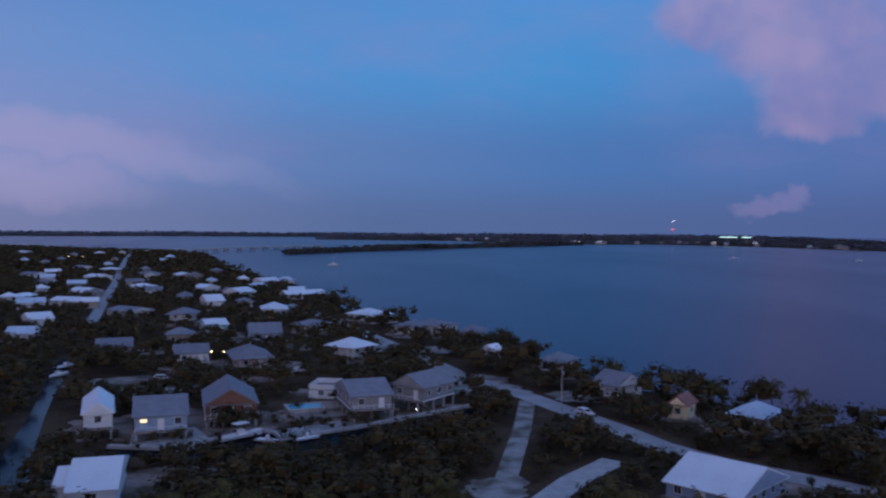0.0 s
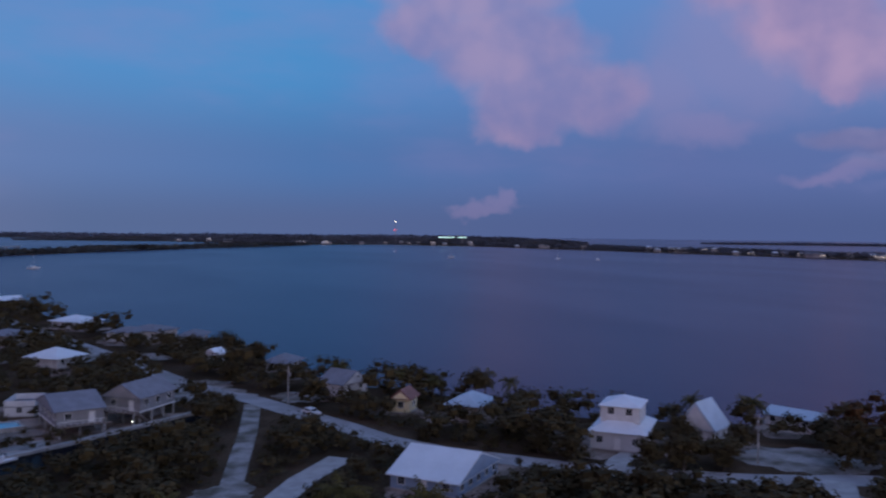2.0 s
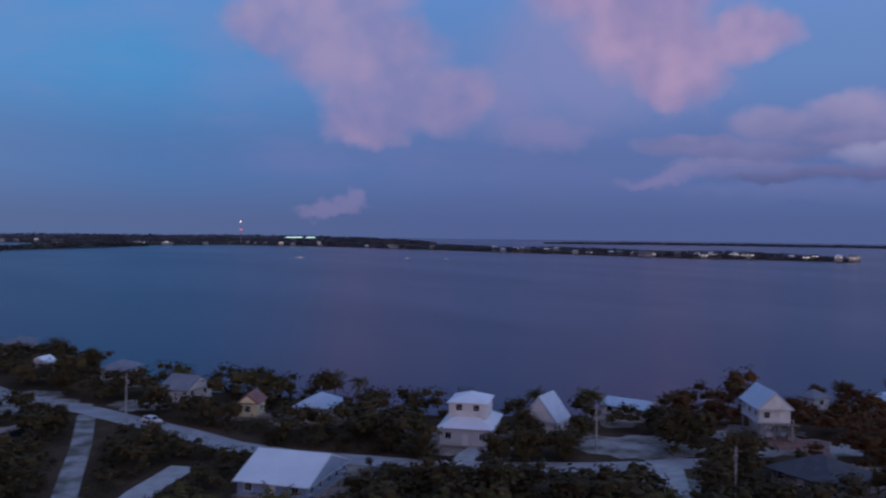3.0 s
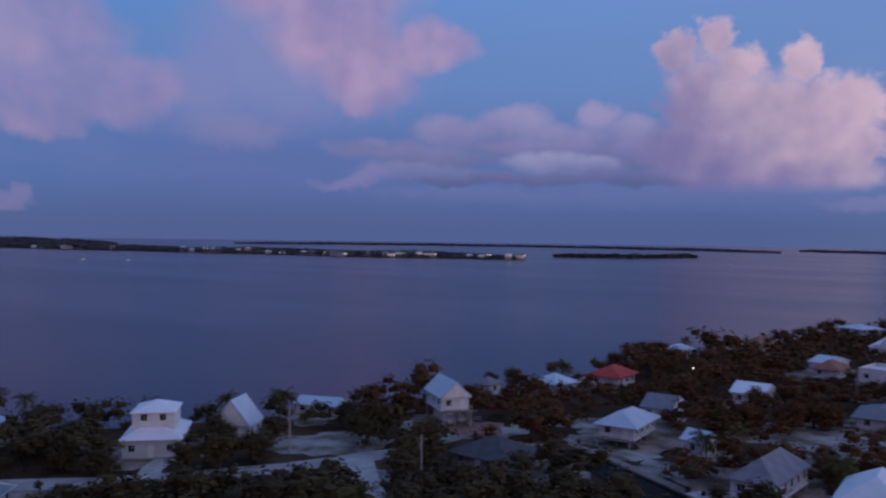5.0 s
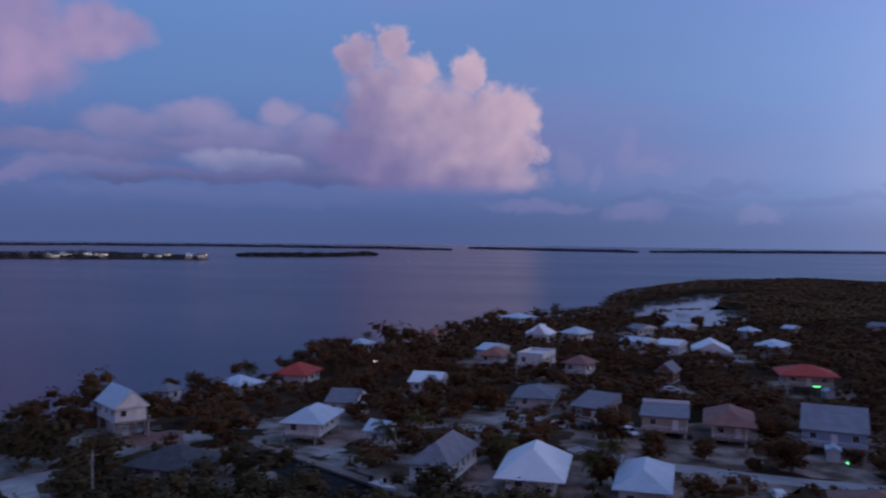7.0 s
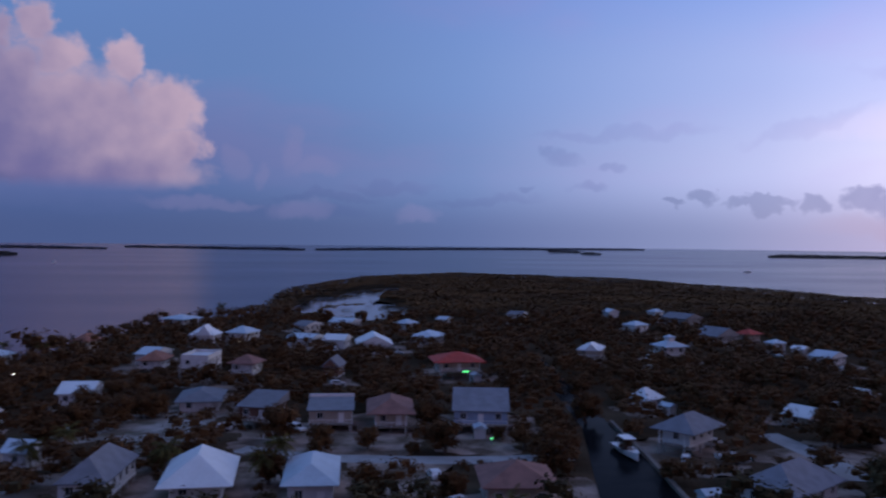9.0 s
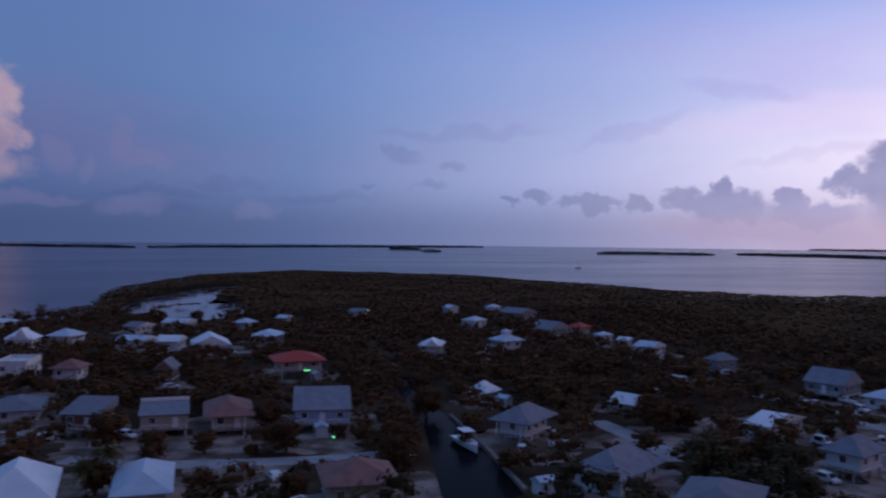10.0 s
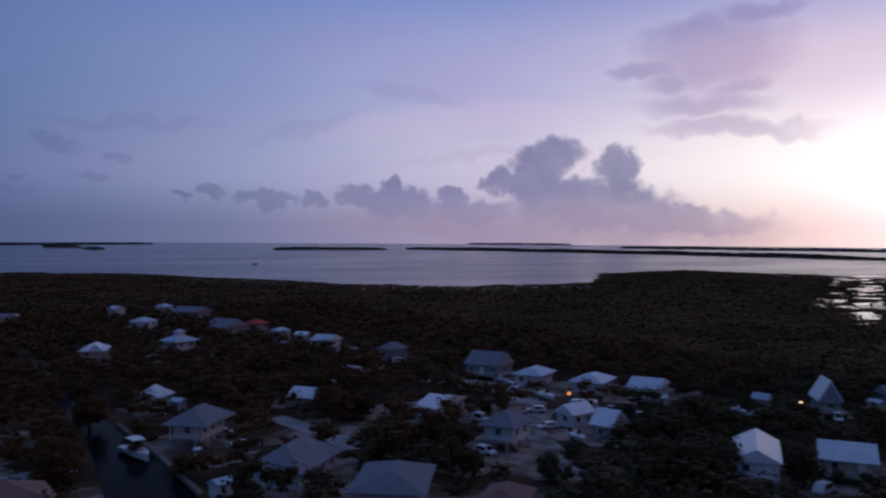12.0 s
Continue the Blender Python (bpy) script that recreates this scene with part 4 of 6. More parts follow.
def leaf_quads(centres, radii, count, size, seed, squash=0.75, lift=0.0):
    """Arrays of small leaf-clump quads in the shells of crowns: centres (n, 3), radii (n,)."""
    r = np.random.default_rng(seed)
    n = len(centres)
    way = r.normal(size=(n, count, 3))
    way /= np.linalg.norm(way, axis=2, keepdims=True)
    way[..., 2] = np.where(way[..., 2] < -0.45, -way[..., 2], way[..., 2])
    deep = r.uniform(0.5, 1.0, (n, count, 1)) ** 0.5
    lump = 1 + 0.28 * np.sin(way[..., :1] * 4.1 + r.uniform(0, 6, (n, 1, 1))) * np.cos(way[..., 1:2] * 3.7 + r.uniform(0, 6, (n, 1, 1)))
    c = centres[:, None] + way * deep * lump * radii[:, None, None] * np.array([1, 1, squash])
    face = way + 0.3 * r.normal(size=way.shape) + np.array([0, 0, lift])
    u = np.cross(face, r.normal(size=way.shape))
    u /= np.linalg.norm(u, axis=2, keepdims=True) + 1e-9
    w = np.cross(face, u)
    w /= np.linalg.norm(w, axis=2, keepdims=True) + 1e-9
    s = (r.uniform(0.6, 1.3, (n, count, 1)) * size * radii[:, None, None] ** 0.5)
    q = np.stack([c - u * s - w * s * 0.5, c + u * s * 0.2 - w * s * 0.8, c + u * s + w * s * 0.4, c - u * s * 0.3 + w * s * 0.8], axis=2)
    k = radii[:, None, None] * 0.5
    core = np.array([(x, y, z) for x in (-0.58, 0.58) for y in (-0.58, 0.58) for z in (-0.58, 0.58)])
    core = core * (1 + 0.25 * r.uniform(-1, 1, (n, 8, 1))) * k * np.array([1, 1, squash]) + centres[:, None]
    sides = core[:, [0, 1, 3, 2, 4, 6, 7, 5, 0, 4, 5, 1, 2, 3, 7, 6, 0, 2, 6, 4, 1, 5, 7, 3]]
    return np.concatenate([q.reshape(-1, 3), sides.reshape(-1, 3)])


def canopy_quads(x, y, count, size, seed, spread=3.4, high=4.2):
    """Leaf clumps of a closed low canopy: a gently rolling roof of tilted quads over the points x, y."""
    r = np.random.default_rng(seed)
    px = np.repeat(x, count) + r.uniform(-spread, spread, len(x) * count)
    py = np.repeat(y, count) + r.uniform(-spread, spread, len(x) * count)
    roll = np.sin(px / 17 + 2 * np.sin(py / 29)) + np.sin(py / 13 + 1.7 * np.sin(px / 23)) + 0.6 * np.sin(px / 5.3 + py / 7.1)
    c = np.stack([px, py, GROUND + high + 0.28 * roll + r.normal(0, 0.16, len(px))], 1)
    face = np.array([0, 0, 1.0]) + 0.25 * r.normal(size=c.shape)
    u = np.cross(face, r.normal(size=c.shape))
    u /= np.linalg.norm(u, axis=1, keepdims=True) + 1e-9
    w = np.cross(face, u)
    w /= np.linalg.norm(w, axis=1, keepdims=True) + 1e-9
    k = size * r.uniform(0.6, 1.25, (len(c), 1))
    return np.stack([c - u * k - w * k * 0.5, c + u * k * 0.2 - w * k * 0.8, c + u * k + w * k * 0.4, c - u * k * 0.3 + w * k * 0.8], axis=1).reshape(-1, 3)


def quad_mesh(name, verts, material):
    me = bpy.data.meshes.new(name)
    n = len(verts) // 4
    me.vertices.add(len(verts))
    me.vertices.foreach_set("co", np.ascontiguousarray(verts, np.float32).ravel())
    me.loops.add(n * 4)
    me.loops.foreach_set("vertex_index", np.arange(n * 4, dtype=np.int32))
    me.polygons.add(n)
    me.polygons.foreach_set("loop_start", np.arange(0, n * 4, 4, dtype=np.int32))
    me.update(calc_edges=True)
    me.materials.append(material)
    return me


def limb(bm, a, b, r0, r1, sides=6):
    a, b = Vector(a), Vector(b)
    turn = (b - a).to_track_quat("Z", "Y").to_matrix()
    rings = []
    for p, r in ((a, r0), (b, r1)):
        rings.append([bm.verts.new(p + turn @ Vector((r * math.cos(2 * math.pi * i / sides), r * math.sin(2 * math.pi * i / sides), 0))) for i in range(sides)])
    for i in range(sides):
        j = (i + 1) % sides
        bm.faces.new((rings[0][i], rings[0][j], rings[1][j], rings[1][i]))


def trunk_mesh(seed, h):
    rnd = random.Random(seed)
    bm = bmesh.new()
    p, r = Vector((0, 0, -0.1)), 0.22
    for k in range(3):
        q = p + Vector((rnd.uniform(-0.25, 0.25), rnd.uniform(-0.25, 0.25), h * 0.17))
        limb(bm, p, q, r, r * 0.82)
        p, r = q, r * 0.82
    for k in range(5):
        a = k * 1.26 + rnd.uniform(-0.3, 0.3)
        q = p + Vector((math.cos(a) * h * 0.24, math.sin(a) * h * 0.24, h * rnd.uniform(0.12, 0.3)))
        limb(bm, p, q, r * 0.6, r * 0.2, 5)
    me = bpy.data.meshes.new("trunk")
    bm.to_mesh(me)
    bm.free()
    me.materials.append(BARK)
    return me


def broad_crown(seed, h, leaf):
    rnd = np.random.default_rng(seed)
    k = 32
    c = np.stack([rnd.uniform(-0.28, 0.28, k) * h, rnd.uniform(-0.28, 0.28, k) * h, rnd.uniform(0.14, 0.68, k) * h], 1)
    c[:, :2] *= np.sqrt(np.clip(1.1 - (c[:, 2:] / h - 0.3) ** 2 * 4.2, 0.12, 1))
    return quad_mesh("crown", leaf_quads(c, rnd.uniform(0.15, 0.23, k) * h, 46, 0.135, seed, 0.8, 0.5), leaf)


def palm_trunk(seed, h):
    rnd = random.Random(seed)
    bm = bmesh.new()
    p, lean = Vector((0, 0, -0.1)), Vector((rnd.uniform(-0.12, 0.12), rnd.uniform(-0.12, 0.12), 0))
    for k in range(5):
        q = p + Vector((0, 0, h / 5)) + lean * h / 5 * (1.2 - k * 0.2)
        limb(bm, p, q, 0.17 - 0.015 * k, 0.155 - 0.015 * k, 7)
        p = q
    me = bpy.data.meshes.new("trunk")
    bm.to_mesh(me)
    bm.free()
    me.materials.append(BARK)
    return me, p


def palm_crown(seed, top):
    """Drooping feather fronds: a thin rib with narrow leaflets on both sides."""
    rnd = random.Random(seed)
    v = []
    for k in range(30):
        a, up = k * 2.4 + rnd.uniform(-0.25, 0.25), rnd.uniform(-0.5, 1.2)
        out, p = Vector((math.cos(a), math.sin(a), 0)), Vector(top)
        side = Vector((-out.y, out.x, 0))
        way = out * math.cos(up) + Vector((0, 0, math.sin(up)))
        for s in range(9):
            q = p + way * rnd.uniform(0.34, 0.42)
            long = 0.85 * math.sin(0.5 + s * 0.27)
            v += [p - side * 0.03, q - side * 0.03, q + side * 0.03, p + side * 0.03]
            for sg in (-1, 1):
                tip = p + side * sg * long * 0.75 + way * 0.35 + Vector((0, 0, -0.5 * long * rnd.uniform(0.7, 1.2)))
                v += [p, p + way * 0.26, tip + way * 0.06, tip]
            p, way = q, (way + Vector((0, 0, -0.15))).normalized()
    return quad_mesh("fronds", np.array([tuple(q) for q in v]), FROND)


BROAD = [(trunk_mesh(i, 5.0), broad_crown(20 + i, 5.0, LEAF), broad_crown(20 + i, 5.0, REDDER_LEAF)) for i in range(6)]
PALMS = []
for i, h in enumerate((5.0, 6.2, 7.4)):
    tr, tip = palm_trunk(i, h)
    PALMS.append((tr, palm_crown(40 + i, tip)))


# leaves are redder and browner east of this line, greener west of it
EAST = 128


def tree(x, y, h, turn, palm, k):
    if palm:
        tr, cr = PALMS[k % 3]
        s = h / (6.6, 7.8, 9.0)[k % 3]
        ob = thing("palm_tree", pose(x, y, GROUND, 0, 0, turn) @ Matrix.Scale(s, 4), "slender coconut palm with drooping fronds in a sandy yard", "palm tree", "palms of the village")
        part("trunk", tr, ob)
        part("fronds", cr, ob)
    else:
        tr, green, red = BROAD[k % 6]
        ob = thing("tree", pose(x, y, GROUND, 0, 0, turn) @ Matrix.Scale(h / 5.0, 4), "dense dark green broadleaf tree beside houses" if h > 3 else "low dark green rounded shrub in a yard", "tree" if h > 3 else "shrub", "trees of the village")
        part("trunk", tr, ob)
        part("crown", red if x > EAST else green, ob)


def off_line(x, y, line):
    best = np.full(len(x), 1e9)
    for (x0, y0), (x1, y1) in zip(line, line[1:]):
        dx, dy = x1 - x0, y1 - y0
        k = np.clip(((x - x0) * dx + (y - y0) * dy) / (dx * dx + dy * dy), 0, 1)
        best = np.minimum(best, np.hypot(x - x0 - k * dx, y - y0 - k * dy))
    return best


def scatter(step, x0, x1, y0, y1):
    gx, gy = np.meshgrid(np.arange(x0, x1, step), np.arange(y0, y1, step))
    x, y = gx.ravel() + rng.uniform(-0.5, 0.5, gx.size) * step, gy.ravel() + rng.uniform(-0.5, 0.5, gx.size) * step
    keep = inside(x, y, RING)
    x, y = x[keep], y[keep]
    keep = np.ones(len(x), bool)
    for line, width in ROADS:
        keep &= off_line(x, y, line) > width / 2 + 1.6
    for ring in CANALS:
        keep &= ~inside(x, y, ring)
    clump = np.array([noise.noise((a / 21, b / 9, 5.0)) for a, b in zip(x, y)]) < 0.40
    for ring in PONDS + [FLAT]:
        for back in (1.0, 1.04, 1.08, 1.12) if ring is FLAT else (1.0, 1.02, 1.04, 1.06):
            keep &= ~(inside(x * back, y * back, ring) & clump)
    for sx, sy, r in SAND:
        keep &= np.hypot(x - sx, y - sy) > r * (0.75 + 0.4 * rng.uniform(size=len(x)))
    return x[keep], y[keep]


def along(line, step):
    out = []
    for (x0, y0), (x1, y1) in zip(line, line[1:]):
        n = max(1, int(math.hypot(x1 - x0, y1 - y0) / step))
        out += [(x0 + (x1 - x0) * i / n, y0 + (y1 - y0) * i / n) for i in range(n)]
    return out


# ground that low scrub leaves open: roads, tracks, quays, boats and the pool
OPEN = [(x, y, 5.0) for i in (0, 2, 3, 4, 5) for x, y in along(ROADS[i][0], 6)]
OPEN += [(x, y, 4) for x, y in along([(-62, 153), (-40, 154), (-27, 157), (-15, 168), (8, 188)], 6)] + [(x, y, 4) for x, y in along([(141, 85), (131, 62), (116, 44)], 6)]
OPEN += [(x, y, 4) for x, y in along([(190, -47), (150, -42), (112, -37)], 6)] + [(-31, 187, 6), (-27, 180, 6), (-87, 216, 6), (139, 110, 8), (171, 1, 8), (167, 12, 8), (169, -20, 8), (53, 174, 5)]
OPEN += [(x, y, 3.2) for x, y in along([(-68, 128), (-112, 248)], 6)] + [(236, -23, 8), (128, -108, 8), (116, -100, 8), (160, -88, 7), (118, -114, 7), (150, 84, 5), (144, 75, 5), (139, 66, 5), (172, 48, 6), (156, -76, 6), (215, 108, 6), (209, 110, 6), (42, 122, 11)]


def parked_spots():
    """Places beside the western houses where cars, boats and sheds stand."""
    r = random.Random(21)
    out = []
    for hx, hy, turn, w, d, eave in HOMES:
        dist = math.hypot(hx, hy)
        if not (100 < dist < 330 and hx > 60 and hy < 30):
            continue
        for _ in range(1):
            reach = max(w, d) / 2 + r.uniform(2.5, 6.0)
            a = math.atan2(-hy, -hx) + r.uniform(-1.2, 1.2)
            x, y = hx + math.cos(a) * reach, hy + math.sin(a) * reach
            wet = any(inside(np.array([x]), np.array([y]), ring)[0] for ring in CANALS)
            near = min(math.hypot(x - q[0], y - q[1]) - max(q[3], q[4]) / 2 for q in HOMES)
            if not wet and near > 2.2 and all(math.hypot(x - o[0], y - o[1]) > 7 for o in out):
                out.append((x, y, math.degrees(a) + r.choice((0, 90)) + r.uniform(-15, 15), r.random()))
    return out


PARKED = parked_spots()
OPEN += [(x, y, 3.5) for x, y, t, k in PARKED]


def home_gap(x, y):
    """Distance to the nearest house, and the height that stays below the sight of a roof behind."""
    gap, cap = np.full(len(x), 1e9), np.full(len(x), 99.0)
    for hx, hy, turn, w, d, eave in HOMES:
        c, s = math.cos(radians(turn)), math.sin(radians(turn))
        u, v = (x - hx) * c + (y - hy) * s, -(x - hx) * s + (y - hy) * c
        g = np.hypot(np.maximum(abs(u) - w / 2, 0), np.maximum(abs(v) - d / 2, 0))
        gap = np.minimum(gap, g)
        r = math.hypot(hx, hy)
        front = r - (x * hx + y * hy) / r
        side = abs(x * hy - y * hx) / r
        cap = np.where((front > 0) & (front < 40 + r * 0.05) & (side < 0.55 * w), np.minimum(cap, 0.62 * eave + (EYE - eave) * front / r), cap)
    for px, py, wide in OPEN:
        r = math.hypot(px, py)
        front = r - (x * px + y * py) / r
        side = abs(x * py - y * px) / r
        cap = np.where((front > 0) & (front < 30) & (side < wide), np.minimum(cap, 0.4 + EYE * front / r), cap)
    return gap, cap


def village():
    x, y = scatter(4.4, -330, 430, -230, 560)
    r, az = np.hypot(x, y), np.degrees(np.arctan2(x, y))
    gap, cap = home_gap(x, y)
    roll = rng.uniform(size=len(x))
    lot = np.array([noise.noise((a / 23, b / 23, 3.0)) for a, b in zip(x, y)])
    h = rng.uniform(3.6, 6.6, len(x)) + 1.2 * lot
    bay = off_line(x, y, SHORE[7:28])
    h = np.where(bay < 22, h * rng.uniform(0.9, 1.35, len(x)), h)
    chance = np.where(gap < 1.6, 0, np.where(gap < 6, 0.48, np.where(gap < 14, 0.74, 0.97))) * np.where((az > 82) & (gap < 18), 0.75, 1.0) + 0.7 * np.clip(lot, -0.5, 0.6) * (gap > 1.6)
    h = np.minimum(np.where(gap < 4, h * 0.62, h), cap)
    keep = (roll < chance) & (h > 1.1) & (r > 98) & (az > -40) & (az < 168)
    x, y, h, r, gap = x[keep], y[keep], h[keep], r[keep], gap[keep]
    palm = (rng.uniform(size=len(x)) < np.where(bay[keep] < 30, 0.55, 0.45)) & (h > 3.0)
    h = np.where(palm, h * 1.35, h)
    order = np.argsort(r)
    near = order[:240]
    for k in near:
        tree(float(x[k]), float(y[k]), float(h[k]), float(rng.uniform(0, 360)), bool(palm[k]), int(k))
    rest = order[240:]
    quads = []
    for pick_, lumps_, count, size in ((r[rest] < 290, 5, 21, 0.235), (r[rest] >= 290, 2, 11, 0.39)):
        k = rest[pick_]
        c = np.stack([x[k], y[k], GROUND + h[k] * 0.6], 1)
        c = np.concatenate([c + np.stack([rng.uniform(-0.3, 0.3, len(c)) * h[k], rng.uniform(-0.3, 0.3, len(c)) * h[k], rng.uniform(-0.2, 0.14, len(c)) * h[k]], 1) for _ in range(lumps_)])
        quads.append(leaf_quads(c, np.tile(h[k] * (0.31 if lumps_ == 5 else 0.37), lumps_), count, size, 3, 0.75, 0.8))
    quads = np.concatenate(quads)
    east = np.repeat(quads.reshape(-1, 4, 3)[:, 0, 0] > EAST, 4)
    tagged(new("trees", quad_mesh("trees", quads[~east], LEAF)), "dark green trees and shrubs filling the village lots", "trees", kind="stuff")
    tagged(new("trees", quad_mesh("trees", quads[east], REDDER_LEAF)), "dark brownish trees and shrubs between the lots", "trees", kind="stuff")


def wild():
    """Mangrove woods and scrub away from the houses."""
    x, y = scatter(5.2, -120, 960, -900, 240)
    r, az = np.hypot(x, y), np.degrees(np.arctan2(x, y))
    gap, cap = home_gap(x, y)
    inner = (x > -330) & (x < 430) & (y > -230) & (y < 560)
    keep = ~inner & (r > 120) & (az > 20) & (az < 172) & (gap > 5)
    x, y, r = x[keep], y[keep], r[keep]
    near = r < 480
    quads = np.concatenate([canopy_quads(x[near], y[near], 29, 0.82, 9), canopy_quads(x[~near], y[~near], 18, 1.05, 10)])
    tagged(new("mangroves", quad_mesh("mangroves", quads, MANGROVE)), "low dark mangrove woods along the shore", "mangroves", kind="stuff")
    x, y = scatter(9.0, -900, 0, 300, 1500)
    gap, cap = home_gap(x, y)
    inner = (x > -330) & (y < 560)
    h = np.minimum(rng.uniform(4, 7, len(x)), cap)
    keep = ~inner & (gap > 3) & (h > 2) & (rng.uniform(size=len(x)) < 0.8)
    c = np.stack([x, y, GROUND + h * 0.5], 1)[keep]
    quads = leaf_quads(c, h[keep] * 0.75, 10, 0.7, 11, 0.7)
    tagged(new("trees", quad_mesh("trees_far", quads, LEAF)), "dark trees of the far village", "trees", kind="stuff")
    x, y = scatter(9.0, -250, 120, -250, 120)
    gap, cap = home_gap(x, y)
    keep = (np.hypot(x, y) > 30) & (gap > 4) & (cap > 4.6)
    c = np.stack([x, y, np.full(len(x), GROUND + 2.0)], 1)[keep]
    quads = leaf_quads(c, np.full(len(c), 2.6), 40, 0.22, 13, 0.8, 0.5)
    tagged(new("scrub", quad_mesh("scrub", quads, LEAF)), "dark low scrub below the lookout", "scrub", kind="stuff")

    # low scrub over the open field between the canal, the track and the road
    x, y = scatter(2.7, -75, 75, 95, 205)
    gap, cap = home_gap(x, y)
    h = np.minimum(rng.uniform(1.5, 3.0, len(x)), cap)
    keep = (gap > 3) & (h > 0.6) & (np.hypot(x, y) > 100) & (rng.uniform(size=len(x)) < np.where(y > 158 + 0.6 * x, 0.35, 0.95))
    c = np.stack([x, y, GROUND + h * 0.4], 1)[keep]
    quads = np.concatenate([leaf_quads(c, h[keep] * 0.66, 34, 0.13, 17, 0.7, 1.4), canopy_quads(x[keep], y[keep], 22, 0.22, 18, 1.4, 1.5)])
    tagged(new("scrub", quad_mesh("field_scrub", quads, LEAF)), "dense low green scrub over an open field", "scrub", kind="stuff")


village()
wild()
# the tall full trees between the houses, and the palms that stand clear of them
BIG = [(164, 12, 5), (161, -12, 8.5), (164, 3, 6), (133, 3, 7.5), (131, -11, 6.5), (161, -6, 3), (156, -31, 9), (170, -24, 4), (162, -91, 11), (142, -50, 4.5), (158, -47, 4), (159, -66, 4), (183, 57, 9), (150, 40, 7), (141, 19, 8), (195, 68, 9),
       (194, 55, 8), (128, -82, 10), (133, -90, 9), (117, -63, 6), (108, -111, 5), (103, -100, 6), (121, -93, 10), (133, -97, 9), (111, -88, 8), (149, -125, 5), (90, -123, 10)]
BIG += [(103, -134, 9), (90, -114, 9), (81, -139, 7), (82, -120, 9), (106, -130, 8), (27, 256, 9), (18, 226, 8), (13, 184, 7.5), (-8, 308, 6), (115, 116, 11), (114, 101, 7), (177, 63, 9), (171, 67, 8), (188, 91, 8),
        (207, 92, 8), (96, 137, 8), (210, 66, 8), (123, 129, 8), (141, 131, 7), (159, 124, 7)]
BIG += [(70, 134, 6.2), (81, 126, 7.0), (86, 123, 8.5), (93, 121, 6.7), (67, 141, 5.5), (67, 153, 6.4), (114, 100, 10.0), (59, 145, 4.4), (49, 155, 4.0), (74, 111, 4.2), (82, 106, 3.8), (67, 113, 3.7), (62, 117, 3.3), (106, 96, 9.1), (104, 81, 5.6), (109, 75, 5.6), (111, 69, 6.0), (183, 136, 5.5), (186, 130, 7.0)]
BIG += [(193, 101, 5.3), (161, 103, 6.0), (167, 119, 5.7), (181, 64, 6.7), (188, 58, 8.2), (194, 52, 7.6), (189, 77, 6.3), (162, 12, 7.0), (132, -11, 5.6), (133, 1, 5.7), (162, -5, 2.3), (144, -30, 8.8), (164, -28, 7.0), (216, -51, 7.7), (253, -63, 7.2), (218, -33, 6.9), (181, -10, 8.8), (183, 4, 7.6), (229, -3, 7.9), (170, 21, 10.0)]
BIG += [(262, 35, 10.0), (252, -72, 7.2), (92, -114, 10.0), (86, -117, 10.0), (86, -124, 9.5), (109, -139, 8.6), (163, -93, 8.9), (163, -99, 7.9), (128, -97, 6.7), (138, -90, 8.1), (101, -99, 5.5), (92, -99, 5.7), (117, -164, 7.0), (115, -177, 5.1), (98, -172, 6.9), (75, -132, 8.6), (106, -84, 3.8), (193, -104, 6.0), (186, -46, 9.3), (153, -34, 7.7)]
BIG += [(206, -60, 6.7), (204, -87, 7.7), (235, -105, 8.0), (255, -95, 7.5), (402, 27, 8.5), (410, 31, 7.0), (403, 11, 9.0), (414, -4, 8.0), (420, -7, 7.5), (430, -16, 7.0)]
PALMS_AT = [(181, 129), (186, 124), (198, 122), (282, 124), (284, 113), (436, 83), (117, 145), (137, 136), (152, 133), (55, 198), (63, 193), (74, 185), (78, 179), (45, 217), (-70, 185), (141, 49), (147, 60), (143, 34), (152, 57), (144, 37),
            (139, 20), (143, 17), (119, 145), (108, 152), (85, 165)]
bx, by = np.array([b[0] for b in BIG + PALMS_AT], float), np.array([b[1] for b in BIG + PALMS_AT], float)
free = home_gap(bx, by)[0] > 0.8
for k, b in enumerate(BIG + PALMS_AT):
    if free[k]:
        tree(float(b[0]), float(b[1]), float(b[2]) if len(b) > 2 else 6.2 + (k * 37 % 10) * 0.22, k * 77.0, len(b) == 2, k)


